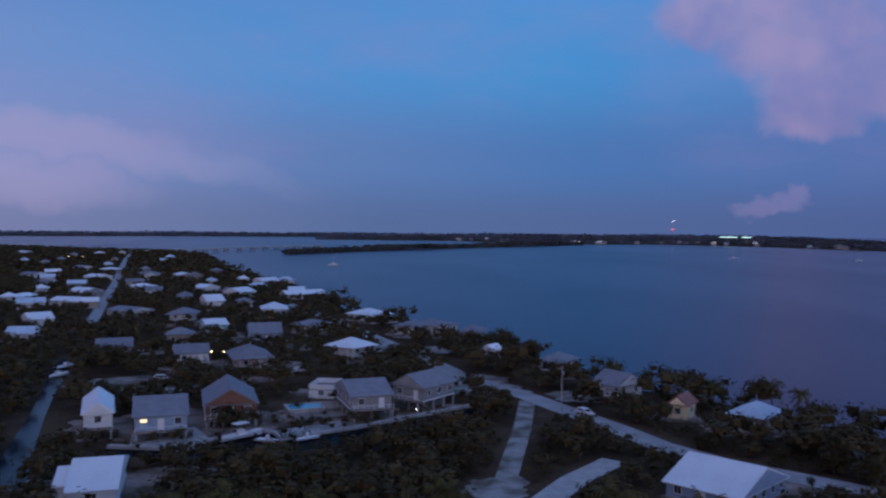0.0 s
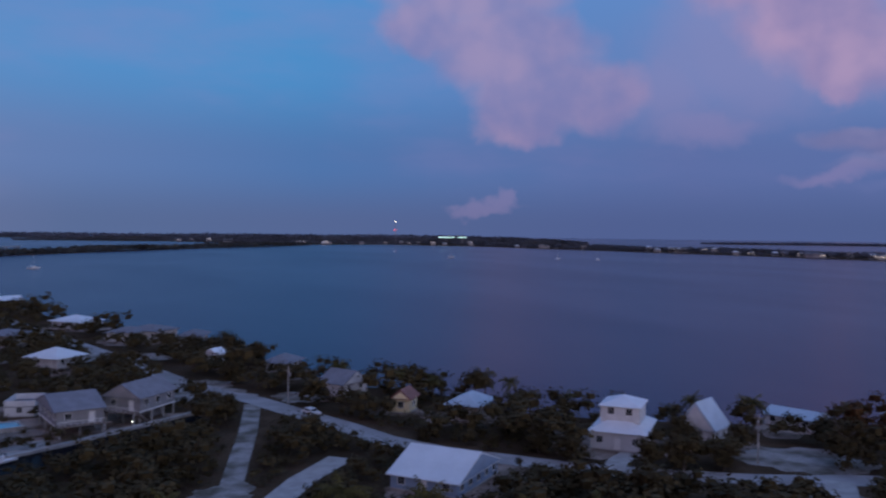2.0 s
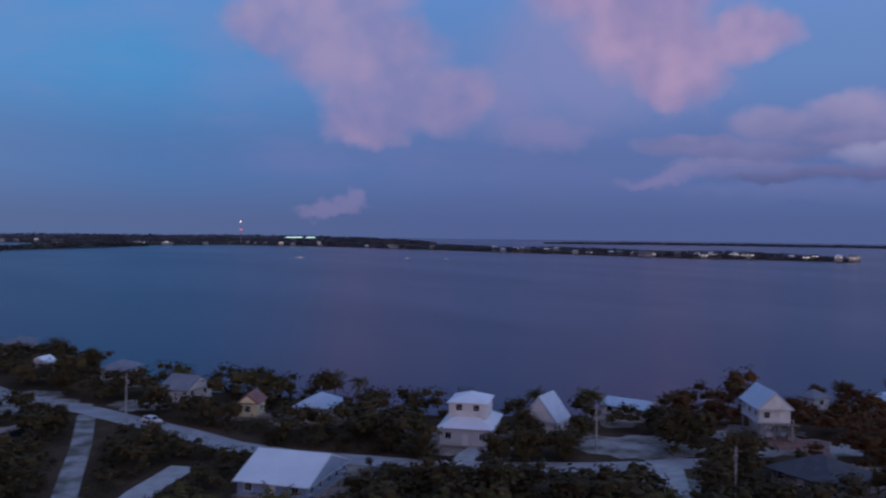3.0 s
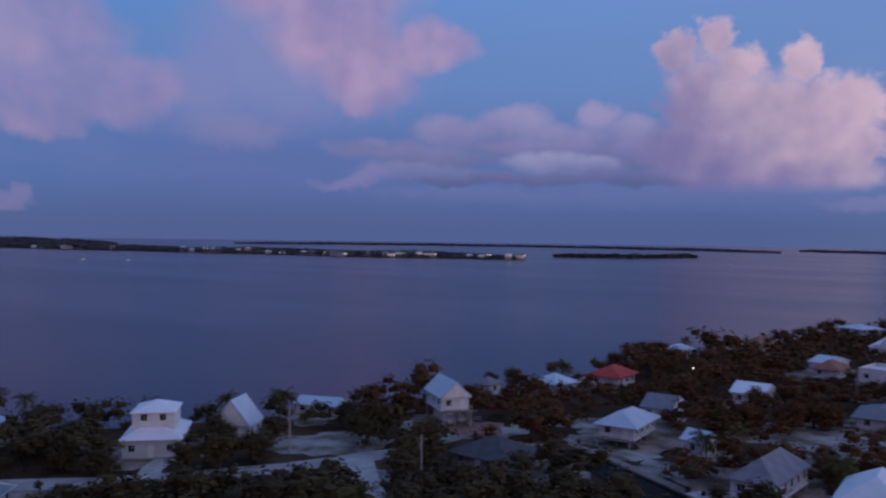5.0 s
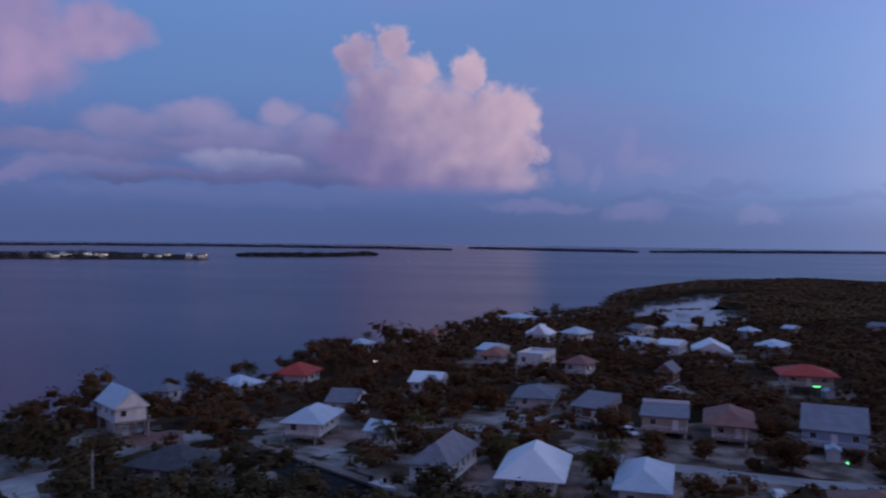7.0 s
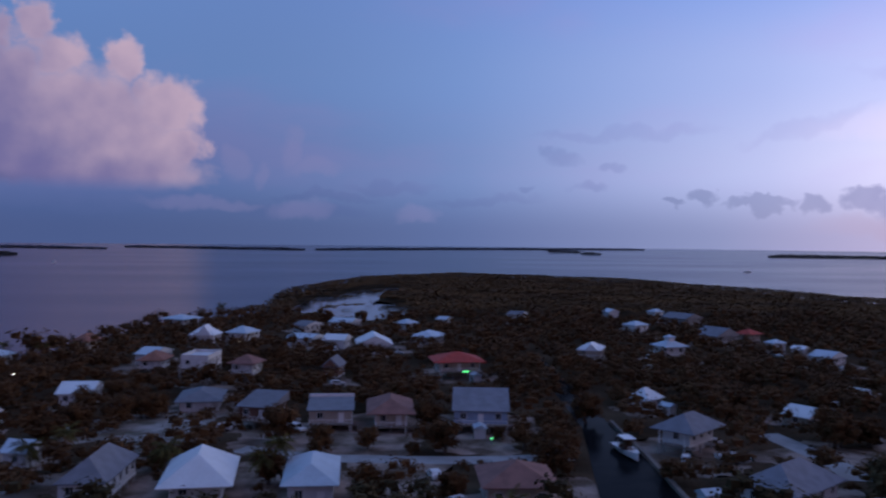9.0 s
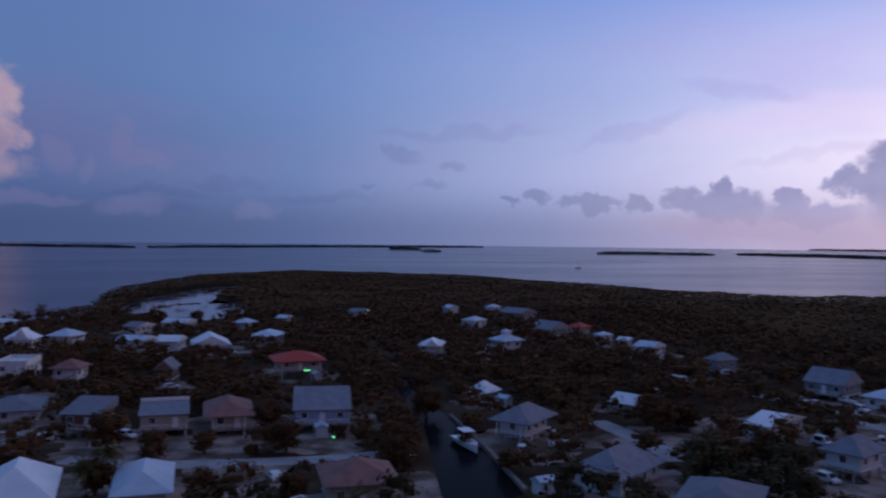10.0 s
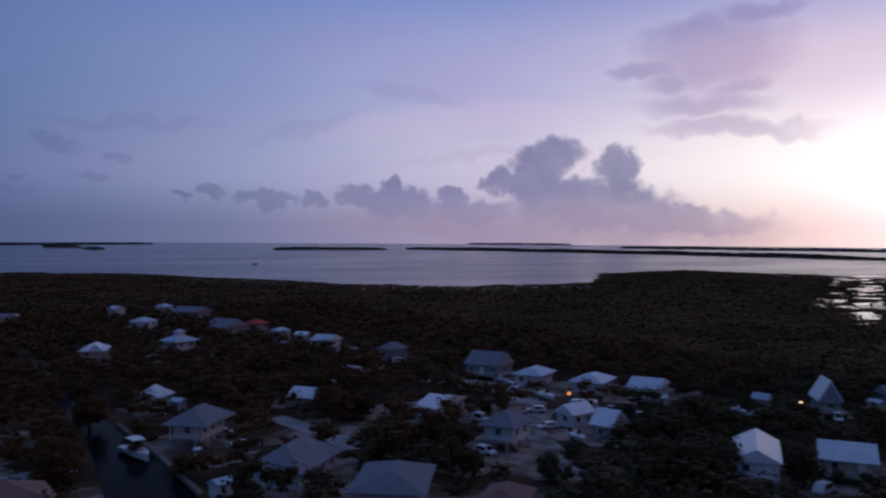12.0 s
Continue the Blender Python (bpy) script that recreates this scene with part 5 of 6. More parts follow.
# ---------- far shores ----------
def far_island(line, deep, height, label, seed, size=1.0, leaf=HAZED_FARLEAF):
    """A wooded strip: a low bank with a bumpy canopy on it."""
    r = np.random.default_rng(seed)
    pts = np.array(line, float)
    seg = np.hypot(*np.diff(pts, axis=0).T)
    along = np.concatenate([[0], np.cumsum(seg)])
    n = int(along[-1] / (height * 0.55)) + 2
    s = np.linspace(0, along[-1], n)
    px, py = np.interp(s, along, pts[:, 0]), np.interp(s, along, pts[:, 1])
    out = np.stack([px, py], 1)
    out /= np.linalg.norm(out, axis=1, keepdims=True)
    ends = np.clip(np.minimum(s, along[-1] - s) / (along[-1] * 0.08 + 1), 0.15, 1) ** 0.5
    v, f = [], []
    for i in range(n):
        a, b = (px[i], py[i]), (px[i] + out[i, 0] * deep * ends[i], py[i] + out[i, 1] * deep * ends[i])
        v += [(*a, -1), (*a, 0.6), (*b, 0.6), (*b, -1)]
    for i in range(n - 1):
        k = 4 * i
        f += [(k, k + 1, k + 5, k + 4), (k + 1, k + 2, k + 6, k + 5), (k + 2, k + 3, k + 7, k + 6)]
    isle = thing("island", Matrix.Identity(4), label, "island")
    part("bank", mesh_of("bank", v, f, SOIL), isle)
    rows = max(2, min(5, int(deep / (height * 1.4))))
    cs, rs = [], []
    for k in range(rows):
        t = (k + 0.5) / rows * ends
        hh = height * (0.75 + 0.3 * r.uniform(size=n) + 0.25 * np.sin(s / (height * 7) + seed + k)) * (0.55 + 0.45 * ends)
        cs.append(np.stack([px + out[:, 0] * deep * t + r.normal(0, height * 0.2, n), py + out[:, 1] * deep * t + r.normal(0, height * 0.2, n), hh * 0.5], 1))
        rs.append(hh * 0.62)
    part("canopy", quad_mesh("canopy", leaf_quads(np.concatenate(cs), np.concatenate(rs), 6, 1.0 * size, seed, 0.8), leaf), isle)


far_island([(-233, 1222), (-168, 1347), (18, 1651), (346, 2075)], 60, 9, "dark mangrove spit lying across the bay", 1)
far_island([(-404, 2661), (28, 2560), (358, 2147), (583, 2200), (762, 2007), (934, 1500), (1000, 1290), (1060, 1060), (1210, 836)], 420, 8, "long wooded shore across the bay with scattered houses", 2, 1.0, HAZED_SHORE)
far_island([(-60, 3080), (480, 2780), (960, 2520), (1250, 2300)], 1000, 9, "broad dark wooded land behind the opposite shore", 14, 1.3, HAZED_SHORE)
far_island([(-1800, 2900), (-1225, 3100), (-788, 3300), (-159, 3300), (700, 3500), (1500, 3300)], 500, 15, "distant low wooded key on the horizon", 3, 1.4, HAZED_KEYS)
far_island([(1830, 2525), (2440, 2196), (2728, 1725), (2728, 1146), (2626, 856)], 160, 8, "distant thin wooded key", 4, 1.0, HAZED_KEYS)
far_island([(1445, 916), (1520, 797), (1734, 741)], 60, 8, "small flat mangrove islet in the bay", 5)
far_island([(3120, 945), (2917, 578), (2773, 265)], 120, 8, "distant thin wooded key", 6, 1.0, HAZED_KEYS)
far_island([(2833, 228), (3326, -359), (3721, -1178)], 120, 8, "distant thin wooded key", 7, 1.0, HAZED_KEYS)
far_island([(2764, -548), (2704, -641)], 60, 10, "small dark mangrove islet", 8)
far_island([(2389, -575), (2415, -633)], 40, 9, "small dark mangrove islet", 9)
far_island([(2232, -1059), (2153, -1388)], 60, 8, "flat mangrove islet in silver water", 10)
far_island([(2228, -1523), (1793, -1665), (1318, -1723), (803, -1709)], 260, 7, "low marshy key below the afterglow", 11)
far_island([(2267, -2601), (1831, -2726), (1348, -2867), (800, -2900)], 200, 9, "distant marshy key below the afterglow", 12, 1.0, HAZED_KEYS)
far_island([(3663, -2927), (3292, -3355)], 120, 9, "distant thin marshy key", 13, 1.0, HAZED_KEYS)


def bridge():
    line = [Vector((-440, 1175)), Vector((-355, 1363)), Vector((-240, 1640))]
    ob = thing("bridge", Matrix.Identity(4), "low concrete causeway bridge on many piers", "bridge")
    v, f = [], []
    for i, p in enumerate(line):
        way = (line[min(i + 1, 2)] - line[max(i - 1, 0)]).normalized()
        o = Vector((-way.y, way.x)) * 6
        v += [(*(p + o), 5.5), (*(p - o), 5.5), (*(p - o), 4.2), (*(p + o), 4.2)]
    for i in range(2):
        k = 4 * i
        f += [(k, k + 1, k + 5, k + 4), (k + 1, k + 2, k + 6, k + 5), (k + 2, k + 3, k + 7, k + 6), (k + 3, k, k + 4, k + 7)]
    part("deck", mesh_of("deck", v, f, CONCRETE), ob)
    pier = boxes("pier", [(-5, -0.9, -1, -3, 0.9, 4.2), (3, -0.9, -1, 5, 0.9, 4.2), (-5.6, -1.1, 3.2, 5.6, 1.1, 4.198)], CONCRETE)
    for i in range(17):
        t = i / 16 * 1.96 + 0.02
        a, b = (line[0], line[1]) if t < 1 else (line[1], line[2])
        p = a.lerp(b, t % 1)
        part("pier", pier, ob, pose(p.x, p.y, 0, 0, 0, math.degrees(math.atan2((b - a).y, (b - a).x)) - 90))


bridge()


# ---------- lamps ----------
def bulb(r, material):
    bm = bmesh.new()
    bmesh.ops.create_icosphere(bm, subdivisions=1, radius=r)
    me = bpy.data.meshes.new("bulb")
    bm.to_mesh(me)
    bm.free()
    me.materials.append(material)
    return me


def lamp_post(x, y, h, r, material, label, foot=GROUND):
    ob = thing("street_lamp", pose(x, y, foot), label, "street lamp")
    part("pole", boxes("pole", [(-0.09, -0.09, 0, 0.09, 0.09, h)], STEEL), ob)
    part("shade", boxes("shade", [(-r, -r, h + r * 0.9, r, r, h + r * 1.1)], STEEL), ob)
    part("bulb", bulb(r, material), ob, pose(0, 0, h))


for x, y, h, r, m, label in ((-69.5, 249.9, 3.5, 0.36, WARM, "lit yellow lamp between two houses"), (-65.8, 250.1, 3.5, 0.36, WARM, "lit yellow lamp between two houses"), (-47.1, 257.3, 1.4, 0.3, WARM, "low lit lamp in a yard"),
                             (-152.3, 390.5, 2.0, 0.7, WARM, "lit lamp beside the village street"), (-426.7, 949.3, 5, 1.1, WARM, "far lit yellow street lamp"), (-411.9, 952.4, 5, 1.1, WARM, "far lit yellow street lamp"),
                             (-540, 1280, 5, 1.2, PALE, "far lit street lamp"), (-274.9, 895.3, 5, 1.0, WARM, "far lit yellow street lamp"), (-5.5, 181.1, 1.6, 0.16, PALE, "small lit lamp on the seawall"),
                             (252, 38.5, 3.4, 0.4, PALE, "bright white lamp beside a brown roof"), (307, 52.1, 3, 0.42, WARM, "lit yellow lamp under a stilt house"), (239.9, 102.8, 2.6, 0.34, PALE, "small lit lamp among trees"),
                             (167, -22, 1.3, 0.25, GREEN, "low green-lit lamp in a yard"), (149.4, -152.2, 2.0, 0.45, AMBER, "dim amber lamp in a cluttered yard"), (104.2, -182, 3.6, 0.4, WARM, "lit lamp under a gabled roof")):
    lamp_post(x, y, h, r, m, label)
sign = thing("balcony_light", pose(236.8, -23.5, GROUND + 3.6, 0, 0, -85), "green strip light on a stilt house balcony", "light")
part("strip", boxes("strip", [(-0.9, -0.15, 0, 0.9, 0.0, 0.3)], GREEN), sign)
part("bracket", boxes("bracket", [(-1.1, 0.004, -3.6, -0.95, 0.1, 0.6), (0.95, 0.004, -3.6, 1.1, 0.1, 0.6)], STEEL), sign)


def town_lights():
    """Lit fronts of far houses along the other shore."""
    r = random.Random(4)
    line = [(28, 2555), (358, 2140), (583, 2195), (762, 2000), (934, 1490), (1000, 1280), (1060, 1050), (1205, 830)]
    lit = boxes("lit_wall", [(-4.6, -0.2, 1.1, -2.6, 0, 2.2), (-0.8, -0.2, 1.1, 0.6, 0, 2.2), (2.4, -0.2, 0.4, 4.6, 0, 2.2)], SHOREGLOW)
    body = boxes("wall", [(-6, 0.01, 0, 6, 9, 3.4)], WALL["g"])
    v, f = ring_roof(13, 10.4, 3.4, 1.8, "hip")
    roofs = [mesh_of("roof", v, f, ROOF[c]) for c in "DGWG"]
    for i in range(72):
        k = r.uniform(0, len(line) - 1.001)
        k = k if r.random() < 0.82 else len(line) - 1.002 - r.random() ** 2 * 2
        a, b = Vector(line[int(k)]), Vector(line[int(k) + 1])
        p = a.lerp(b, k % 1)
        back = r.uniform(8, 110)
        p = p + p.normalized() * back
        ob = thing("shore_house", pose(p.x, p.y, 0.6 + r.uniform(1, 6), 0, 0, math.degrees(math.atan2(-p.x, p.y))), "far pale shore house with a lit front" if i % 3 == 0 or k > 6 else "far pale house on the opposite shore", "house", "houses on the far shore")
        part("wall", body, ob)
        part("roof", roofs[i % 4], ob, pose(0, 4.5, 0))
        part("footing", boxes("footing", [(-6, 0.02, -9, 6, 8.9, -0.004)], CONCRETE), ob)
        if i % 3 == 0 or k > 6:
            part("lit_window", lit, ob)


town_lights()
for k, (az, wide) in enumerate(((18.9, 22), (20.0, 12))):
    d = 2330
    m = pose(d * math.sin(radians(az)), d * math.cos(radians(az)), 0, 0, 0, -az)
    ob = thing("floodlight", m, "bright bluish-white floodlights of a far ball field", "floodlight")
    part("lamp_bar", boxes("lamp_bar", [(-wide, -1, 20, wide, 0, 22.6)], CYAN), ob)
    part("mast", boxes("mast", [(-0.6, 0.01, 0.5, 0.6, 1, 23)], STEEL), ob)
ob = thing("radio_mast", pose(2330 * math.sin(radians(15.4)), 2330 * math.cos(radians(15.4)), 0.5, 0, 0, -15.4), "tall far radio mast with red and white beacons", "radio mast")
part("mast", boxes("mast", [(-0.5, -0.5, 0, 0.5, 0.5, 66)], STEEL), ob)
part("beacon", boxes("beacon", [(-3, -1.2, 39, 3, -0.5, 41)], RED), ob, label="red beacon")
part("beacon", boxes("beacon", [(-2.2, -1.2, 62, 2.2, -0.5, 63)], PALE), ob, label="white beacon")


# ---------- boats, cars, poles ----------
def hull_mesh(length, beam, high):
    bm = bmesh.new()
    rows = []
    for i in range(9):
        t = i / 8
        wide = beam / 2 * (1 - max(0, t - 0.45) ** 2 * 3.1) if t > 0.45 else beam / 2 * (0.9 + 0.22 * t)
        wide = max(wide, 0.04)
        sheer = high * (0.85 + 0.35 * t * t)
        x = (t - 0.5) * length
        rows.append([bm.verts.new(c) for c in ((x, -wide, sheer), (x, -wide * 0.8, high * 0.35), (x, 0, 0.02 + 0.25 * max(0, t - 0.7) * high), (x, wide * 0.8, high * 0.35), (x, wide, sheer), (x, wide * 0.8, sheer - 0.1), (x, -wide * 0.8, sheer - 0.1))])
    for p, q in zip(rows, rows[1:]):
        for i in range(7):
            j = (i + 1) % 7
            bm.faces.new((p[i], p[j], q[j], q[i]))
    bm.faces.new(rows[0][::-1])
    bm.faces.new(rows[-1])
    bmesh.ops.recalc_face_normals(bm, faces=bm.faces[:])
    me = bpy.data.meshes.new("hull")
    bm.to_mesh(me)
    bm.free()
    me.materials.append(GEL)
    return me


def boat(x, y, z, turn, length, label, cabin=False, sail=False):
    ob = thing("sailboat" if sail else "motorboat", pose(x, y, z, 0, 0, turn), label, "boat")
    beam, high = length * 0.3, length * 0.13
    part("hull", hull_mesh(length, beam, high), ob)
    if sail:
        part("mast", boxes("mast", [(-0.1, -0.1, high, 0.1, 0.1, length * 1.2)], STEEL), ob)
        part("boom", boxes("boom", [(-length * 0.35, -0.12, high + 1.2, -0.1, 0.12, high + 1.5)], GEL), ob)
        part("cabin", boxes("cabin", [(-length * 0.15, -beam * 0.28, high * 0.9, length * 0.2, beam * 0.28, high + 0.8)], GEL), ob)
    else:
        part("console", boxes("console", [(-length * 0.1, -beam * 0.2, high * 0.6, length * 0.05, beam * 0.2, high + 0.75)], GEL), ob)
        part("windscreen", boxes("windscreen", [(length * 0.055, -beam * 0.2, high + 0.3, length * 0.075, beam * 0.2, high + 1.1)], DARKGLASS), ob)
        part("outboard", boxes("outboard", [(-length * 0.5 - 0.5, -0.25, high * 0.3, -length * 0.5 - 0.02, 0.25, high + 0.7)], RUBBER), ob)
        if cabin:
            part("roof", boxes("roof", [(-length * 0.2, -beam * 0.36, high + 1.9, length * 0.14, beam * 0.36, high + 2.0)], GEL), ob)
            for sx in (-0.18, 0.12):
                for sy in (-0.33, 0.33):
                    part("strut", boxes("strut", [(length * sx - 0.04, beam * sy - 0.04, high * 0.9, length * sx + 0.04, beam * sy + 0.04, high + 1.9)], STEEL), ob)


W = GROUND - 0.05
boat(-39.0, 161.6, W, 44, 9.0, "long white motorboat with a hardtop at the seawall", True)
boat(-47.5, 173.0, GROUND, 95, 6.0, "white motorboat parked between two houses")
boat(-33.0, 158.4, W, -25, 6.0, "small white motorboat moored at the seawall")
boat(-48.2, 151.4, W, 4, 5.5, "small white motorboat moored at the seawall")
boat(-26.0, 161.0, W, 35, 5.0, "small white skiff moored at the seawall")
boat(126.5, 52.5, W, 240, 6.5, "small white motorboat tied to the dock")
boat(158.5, -47.4, W, -176, 11.5, "white cabin boat moored on the canal", True)
boat(-108.5, 240.0, W, 70, 8, "white motorboat in the side canal")
boat(-104.5, 226.0, W, 70, 7, "white motorboat in the side canal")
for x, y, t in ((-117.9, 896.8, 20), (610.4, 1091.9, 70), (415.7, 1190.4, 10), (1332.5, 512.3, 40), (1125.5, -503.5, 100), (560, 1120, 30)):
    boat(x, y, -0.3, t, 12, "anchored sailboat out on the bay", sail=True)


def car(x, y, turn, label, tall=0.0, material=PAINT):
    ob = thing("car", pose(x, y, GROUND + 0.02, 0, 0, turn), label, "car")
    prof = [(-2.25, 0.35), (2.25, 0.35), (2.25, 0.8), (1.3, 0.95), (0.6, 1.5 + tall), (-1.5, 1.55 + tall), (-2.15, 1.0), (-2.28, 0.7)]
    v = [(px, s * (0.9 - 0.12 * (pz > 1.2)), pz) for s in (-1, 1) for px, pz in prof]
    n = len(prof)
    f = [tuple(range(n)), tuple(range(2 * n - 1, n - 1, -1))] + [(i, i + n, (i + 1) % n + n, (i + 1) % n) for i in range(n)]
    part("body", mesh_of("body", v, f, material), ob)
    part("windscreen", mesh_of("windscreen", [(1.22, -0.75, 1.0), (1.22, 0.75, 1.0), (0.68, 0.7, 1.45 + tall), (0.68, -0.7, 1.45 + tall), (1.2, -0.75, 0.98), (1.2, 0.75, 0.98)], [(0, 1, 2, 3), (0, 4, 5, 1)], DARKGLASS), ob, pose(0.03, 0, 0.02))
    for s in (-1, 1):
        part("side_window", boxes("side_window", [(-1.4, s * 0.885 - 0.02, 1.02, 0.55, s * 0.885 + 0.02, 1.38 + tall)], DARKGLASS), ob)
    bm = bmesh.new()
    bmesh.ops.create_cone(bm, cap_ends=True, segments=14, radius1=0.34, radius2=0.34, depth=0.22, matrix=Matrix.Rotation(math.pi / 2, 4, "X"))
    me = bpy.data.meshes.new("wheel")
    bm.to_mesh(me)
    bm.free()
    me.materials.append(RUBBER)
    for wx in (-1.4, 1.4):
        for wy in (-0.82, 0.82):
            part("wheel", me, ob, pose(wx, wy, 0.34))


for x, y, t, label, tall in ((141.5, 116.8, 60, "white car parked under the gabled house", 0), (180.5, 34.5, 95, "white car parked under a stilt house", 0.1), (-49.8, 188.2, 100, "white van parked between houses", 0.4), (210.6, -130.8, 20, "white trailer-boat truck parked in a yard", 0.3),
                             (144.3, -136.0, 50, "white car parked in a sandy lane", 0.1), (178.5, -145.4, 170, "white car on a pale lane", 0.1), (31.8, 184.0, -62, "pale car parked beside the road", 0), (133.6, -150.5, 20, "white pickup parked in a yard", 0.2)):
    car(x, y, t, label, tall)


def utility_pole(x, y, h, turn):
    ob = thing("utility_pole", pose(x, y, GROUND, 0, 0, turn), "tall weathered wooden utility pole by the road", "utility pole", "poles along the road")
    bm = bmesh.new()
    limb(bm, (0, 0, -0.1), (0, 0, h), 0.17, 0.12, 10)
    bmesh.ops.contextual_create(bm, geom=[e for e in bm.edges if e.is_boundary and e.verts[0].co.z > 1])
    me = bpy.data.meshes.new("shaft")
    bm.to_mesh(me)
    bm.free()
    me.materials.append(CONCRETE)
    part("shaft", me, ob)
    part("crossarm", boxes("crossarm", [(-1.0, 0.13, h - 0.8, 1.0, 0.25, h - 0.65)], TIMBER), ob)
    part("transformer", boxes("transformer", [(-0.25, -0.6, h - 2.2, 0.25, -0.15, h - 1.3)], STEEL), ob)


utility_pole(101.9, 123.0, 9.0, -50)
utility_pole(28.3, 195.9, 9.0, 30)
utility_pole(104.5, 92.0, 8.0, -60)
pool = thing("swimming_pool", pose(-31, 187, GROUND, 0, 0, 20), "small blue swimming pool on a raised deck", "swimming pool")
part("coping", boxes("coping", [(-4.2, -3.2, 0, 4.2, -2.7, 1.0), (-4.2, 2.7, 0, 4.2, 3.2, 1.0), (-4.2, -2.7, 0, -3.7, 2.7, 1.0), (3.7, -2.7, 0, 4.2, 2.7, 1.0)], CONCRETE), pool)
part("pool_water", boxes("pool_water", [(-3.69, -2.69, 0.3, 3.69, 2.69, 0.9)], POOLWATER), pool, label="clear blue pool water")
deck = thing("deck", pose(-27, 180, GROUND, 0, 0, 30), "low brown timber deck by the pool", "deck")
PLANK = boxes("plank", [(-5, 0, 0, 5, 0.4, 0.07)], TIMBER)
for i in range(14):
    part("plank", PLANK, deck, pose(0, -3 + i * 0.43, 0.35))
part("joist", boxes("joist", [(-4.8, -3, 0, -4.6, 3, 0.35), (4.6, -3, 0, 4.8, 3, 0.35), (-0.1, -3, 0, 0.1, 3, 0.35)], TIMBER), deck)


def travel_trailer(x, y, turn, label, length=6.5):
    ob = thing("travel_trailer", pose(x, y, GROUND + 0.02, 0, 0, turn), label, "trailer")
    a = length / 2
    prof = [(-a, 0.55), (a, 0.55), (a, 1.6), (a - 0.25, 2.3), (a - 0.7, 2.65), (-a + 0.6, 2.7), (-a + 0.15, 2.4), (-a, 1.8)]
    n = len(prof)
    v = [(px, s * (1.15 - 0.08 * (pz > 2.5)), pz) for s in (-1, 1) for px, pz in prof]
    part("body", mesh_of("body", v, [tuple(range(n)), tuple(range(2 * n - 1, n - 1, -1))] + [(i, i + n, (i + 1) % n + n, (i + 1) % n) for i in range(n)], GEL), ob)
    for s in (-1, 1):
        for wx in (-0.55, 0.5):
            part("window", boxes("window", [(wx * a - 0.5, s * 1.16 - 0.02, 1.5, wx * a + 0.5, s * 1.16 + 0.02, 2.1)], DARKGLASS), ob)
        part("wheel", boxes("wheel", [(-0.35, s * 0.95 - 0.1, 0, 0.35, s * 0.95 + 0.1, 0.6)], RUBBER), ob)
    part("hitch", boxes("hitch", [(a, -0.06, 0.45, a + 1.2, 0.06, 0.55), (a + 1.1, -0.05, 0, a + 1.2, 0.05, 0.449)], STEEL), ob)


def boat_trailer(x, y, turn, length):
    boat(x, y, GROUND + 0.58, turn, length, "white motorboat sitting on its trailer in a yard")
    ob = thing("boat_trailer", pose(x, y, GROUND + 0.02, 0, 0, turn), "galvanised boat trailer carrying a motorboat", "trailer")
    part("frame", boxes("frame", [(-length * 0.42, -0.55, 0.4, length * 0.45, -0.45, 0.58), (-length * 0.42, 0.45, 0.4, length * 0.45, 0.55, 0.58), (-length * 0.3, -0.45, 0.42, -length * 0.28, 0.45, 0.56), (length * 0.2, -0.45, 0.42, length * 0.22, 0.45, 0.56)], STEEL), ob)
    for s in (-1, 1):
        part("wheel", boxes("wheel", [(-1.1, s * 0.8 - 0.1, 0, -0.5, s * 0.8 + 0.1, 0.6)], RUBBER), ob)


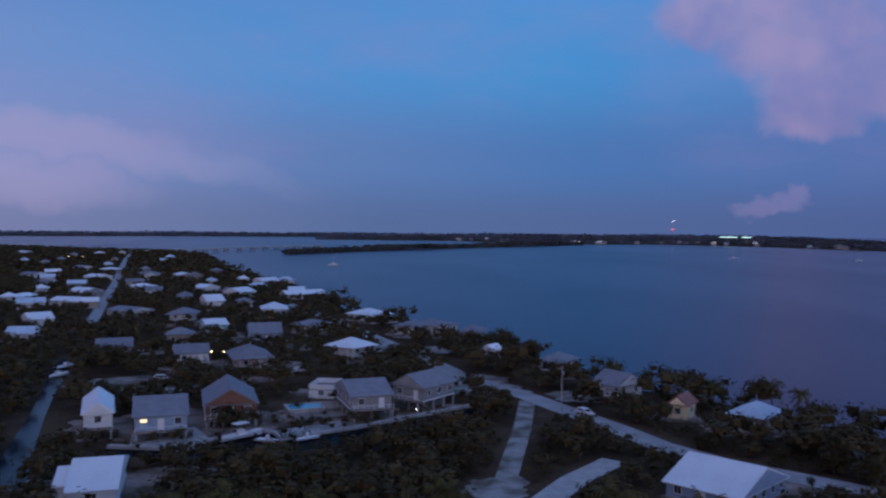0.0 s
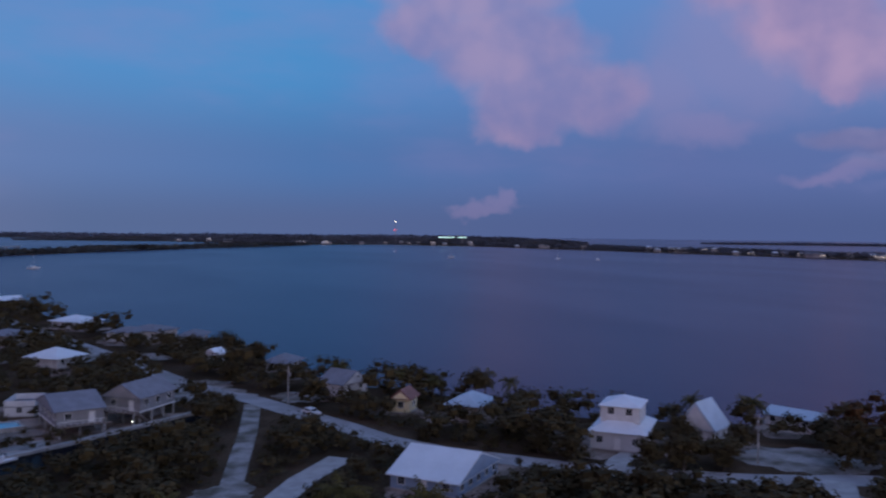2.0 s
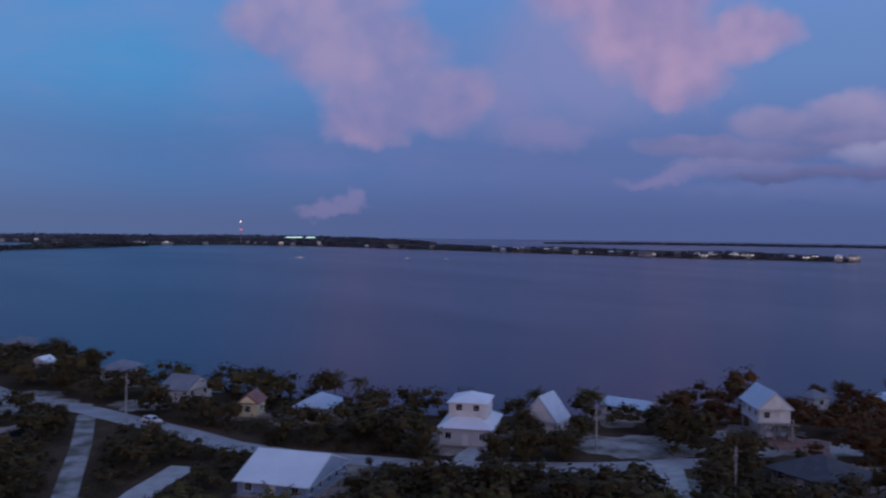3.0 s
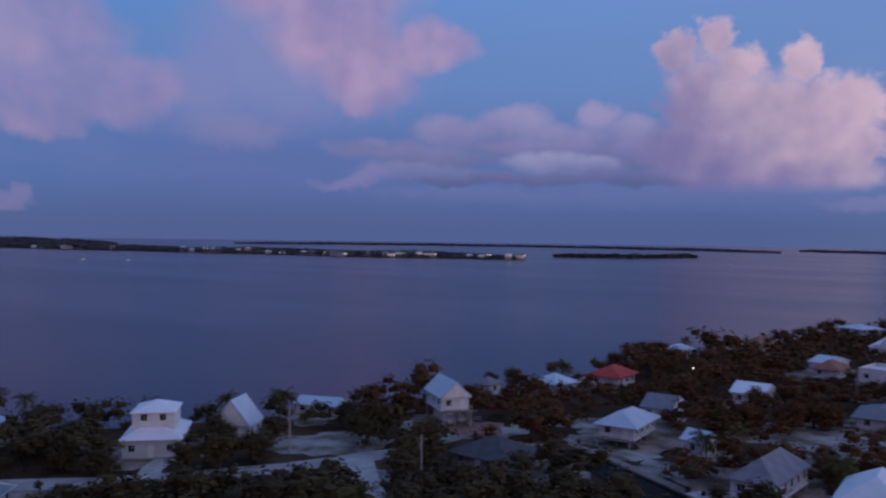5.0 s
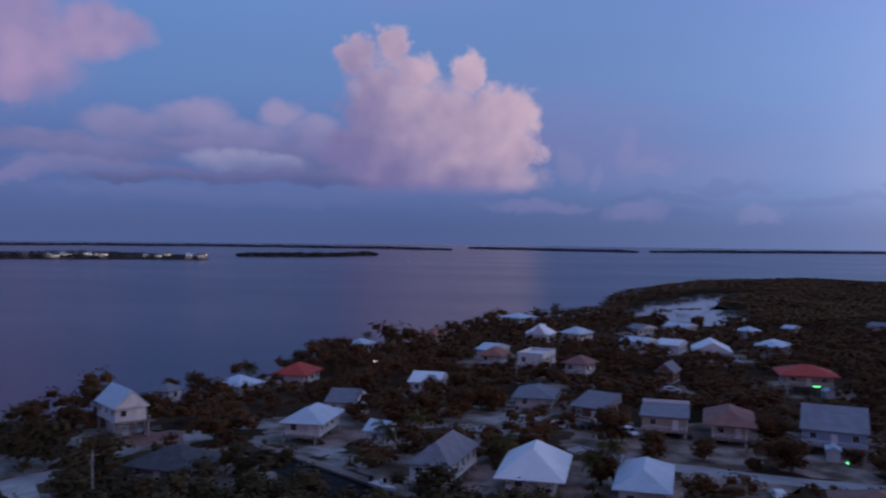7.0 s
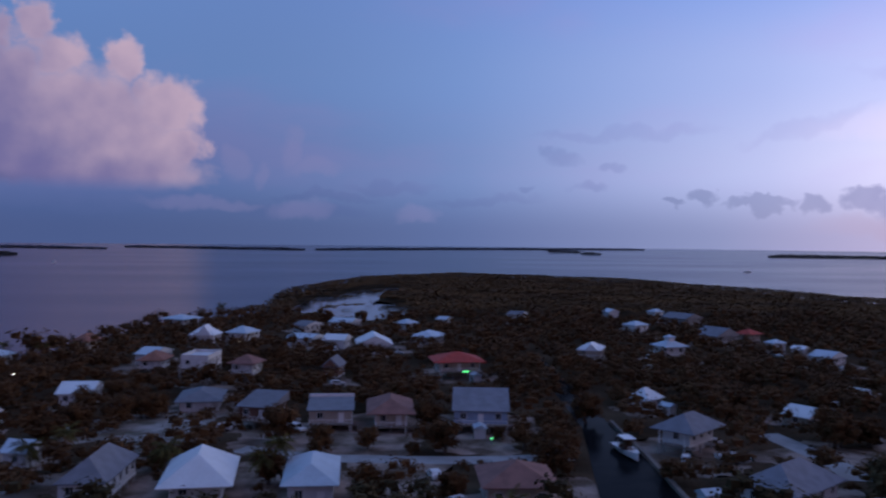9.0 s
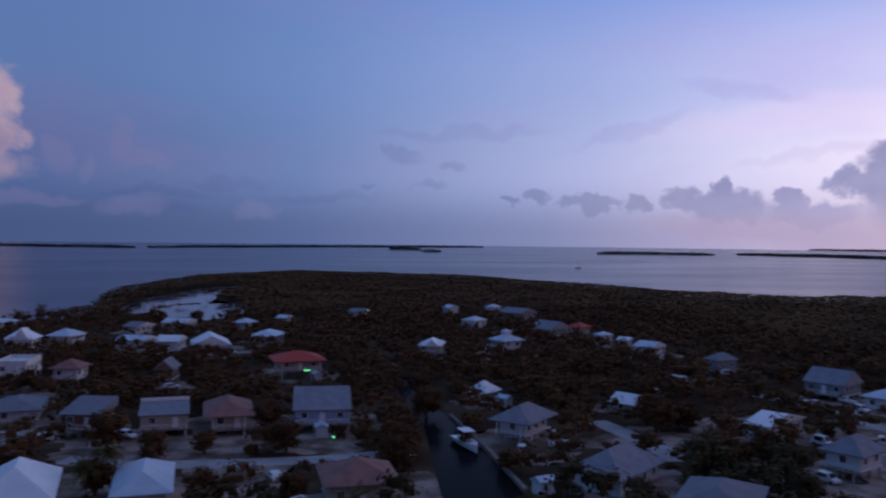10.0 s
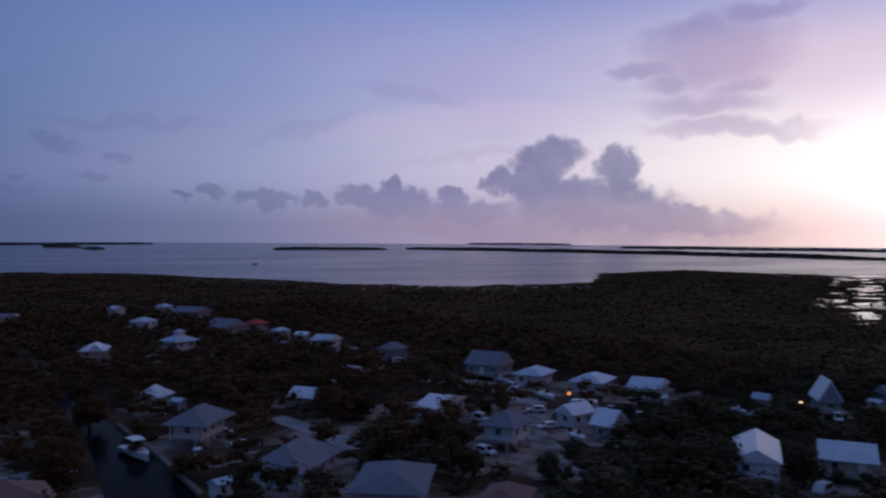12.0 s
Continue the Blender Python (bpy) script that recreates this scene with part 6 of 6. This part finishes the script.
for x, y, t, label in ((139.0, -146.5, 40, "white travel trailer parked in a sandy yard"), (134.5, -139.5, 120, "white travel trailer parked beside a lane"), (215.0, -127.0, 25, "white travel trailer parked among trees"), (197.0, -110.0, 10, "white travel trailer on a pale drive"), (255.0, -84.0, 30, "white travel trailer beside small houses")):
    travel_trailer(x, y, t, label)
for x, y, t, l in ((166.0, -146.0, 160, 7.5), (154.0, -148.5, 165, 8.5), (128.8, -151.0, 30, 6.5), (151.6, -65.5, 60, 6.5), (220.0, -88.0, 100, 6.5), (212.0, -136.5, 15, 8.0), (-84.0, 236.0, 70, 6.5), (-44.0, 226.0, 30, 7.0), (182.5, 73.0, 50, 6.0)):
    boat_trailer(x, y, t, l)
for x, y, t, label, tall in ((111.2, -174.5, 30, "pale car parked under trees", 0), (91.3, -171.8, 60, "pale car parked beside a gabled house", 0.1), (176.9, -141.0, 170, "white van on a pale lane", 0.5), (164.5, -66.5, 60, "pale pickup parked beside a hipped house", 0.2),
                             (-75.0, 222.0, 10, "white car parked on a sandy lot", 0), (-40.0, 236.0, 30, "silver car in a drive", 0), (62.0, 159.0, 100, "dark car parked beside a drive", 0), (144.0, -9.0, 10, "pale car parked in a dusty yard", 0)):
    car(x, y, t, label, tall, RUBBER if label.startswith("dark") else PAINT)


def shed(x, y, turn):
    ob = thing("shed", pose(x, y, GROUND, 0, 0, turn), "small pale storage shed with a metal roof in a yard", "shed")
    part("wall", boxes("wall", [(-1.5, -1.2, 0, 1.5, -1.1, 2.1), (-1.5, 1.1, 0, 1.5, 1.2, 2.1), (-1.5, -1.1, 0, -1.4, 1.1, 2.1), (1.4, -1.1, 0, 1.5, 1.1, 2.1)], WALL["w"]), ob)
    v, f = ring_roof(3.5, 2.9, 2.1, 0.7, "gx")
    part("roof", mesh_of("roof", v, f, ROOF["B"]), ob)
    part("door", boxes("door", [(-0.6, -1.25, 0.05, 0.6, -1.204, 1.95)], TIMBER), ob)


for x, y, t, k in PARKED:
    if k < 0.45:
        car(x, y, t, ("white car parked beside a house", "white pickup parked in a sandy yard", "pale van parked beside a house")[int(k * 20) % 3], (0.0, 0.2, 0.5)[int(k * 20) % 3])
    elif k < 0.8:
        boat_trailer(x, y, t, 5.5 + 4 * (k - 0.45))
    else:
        shed(x, y, t)
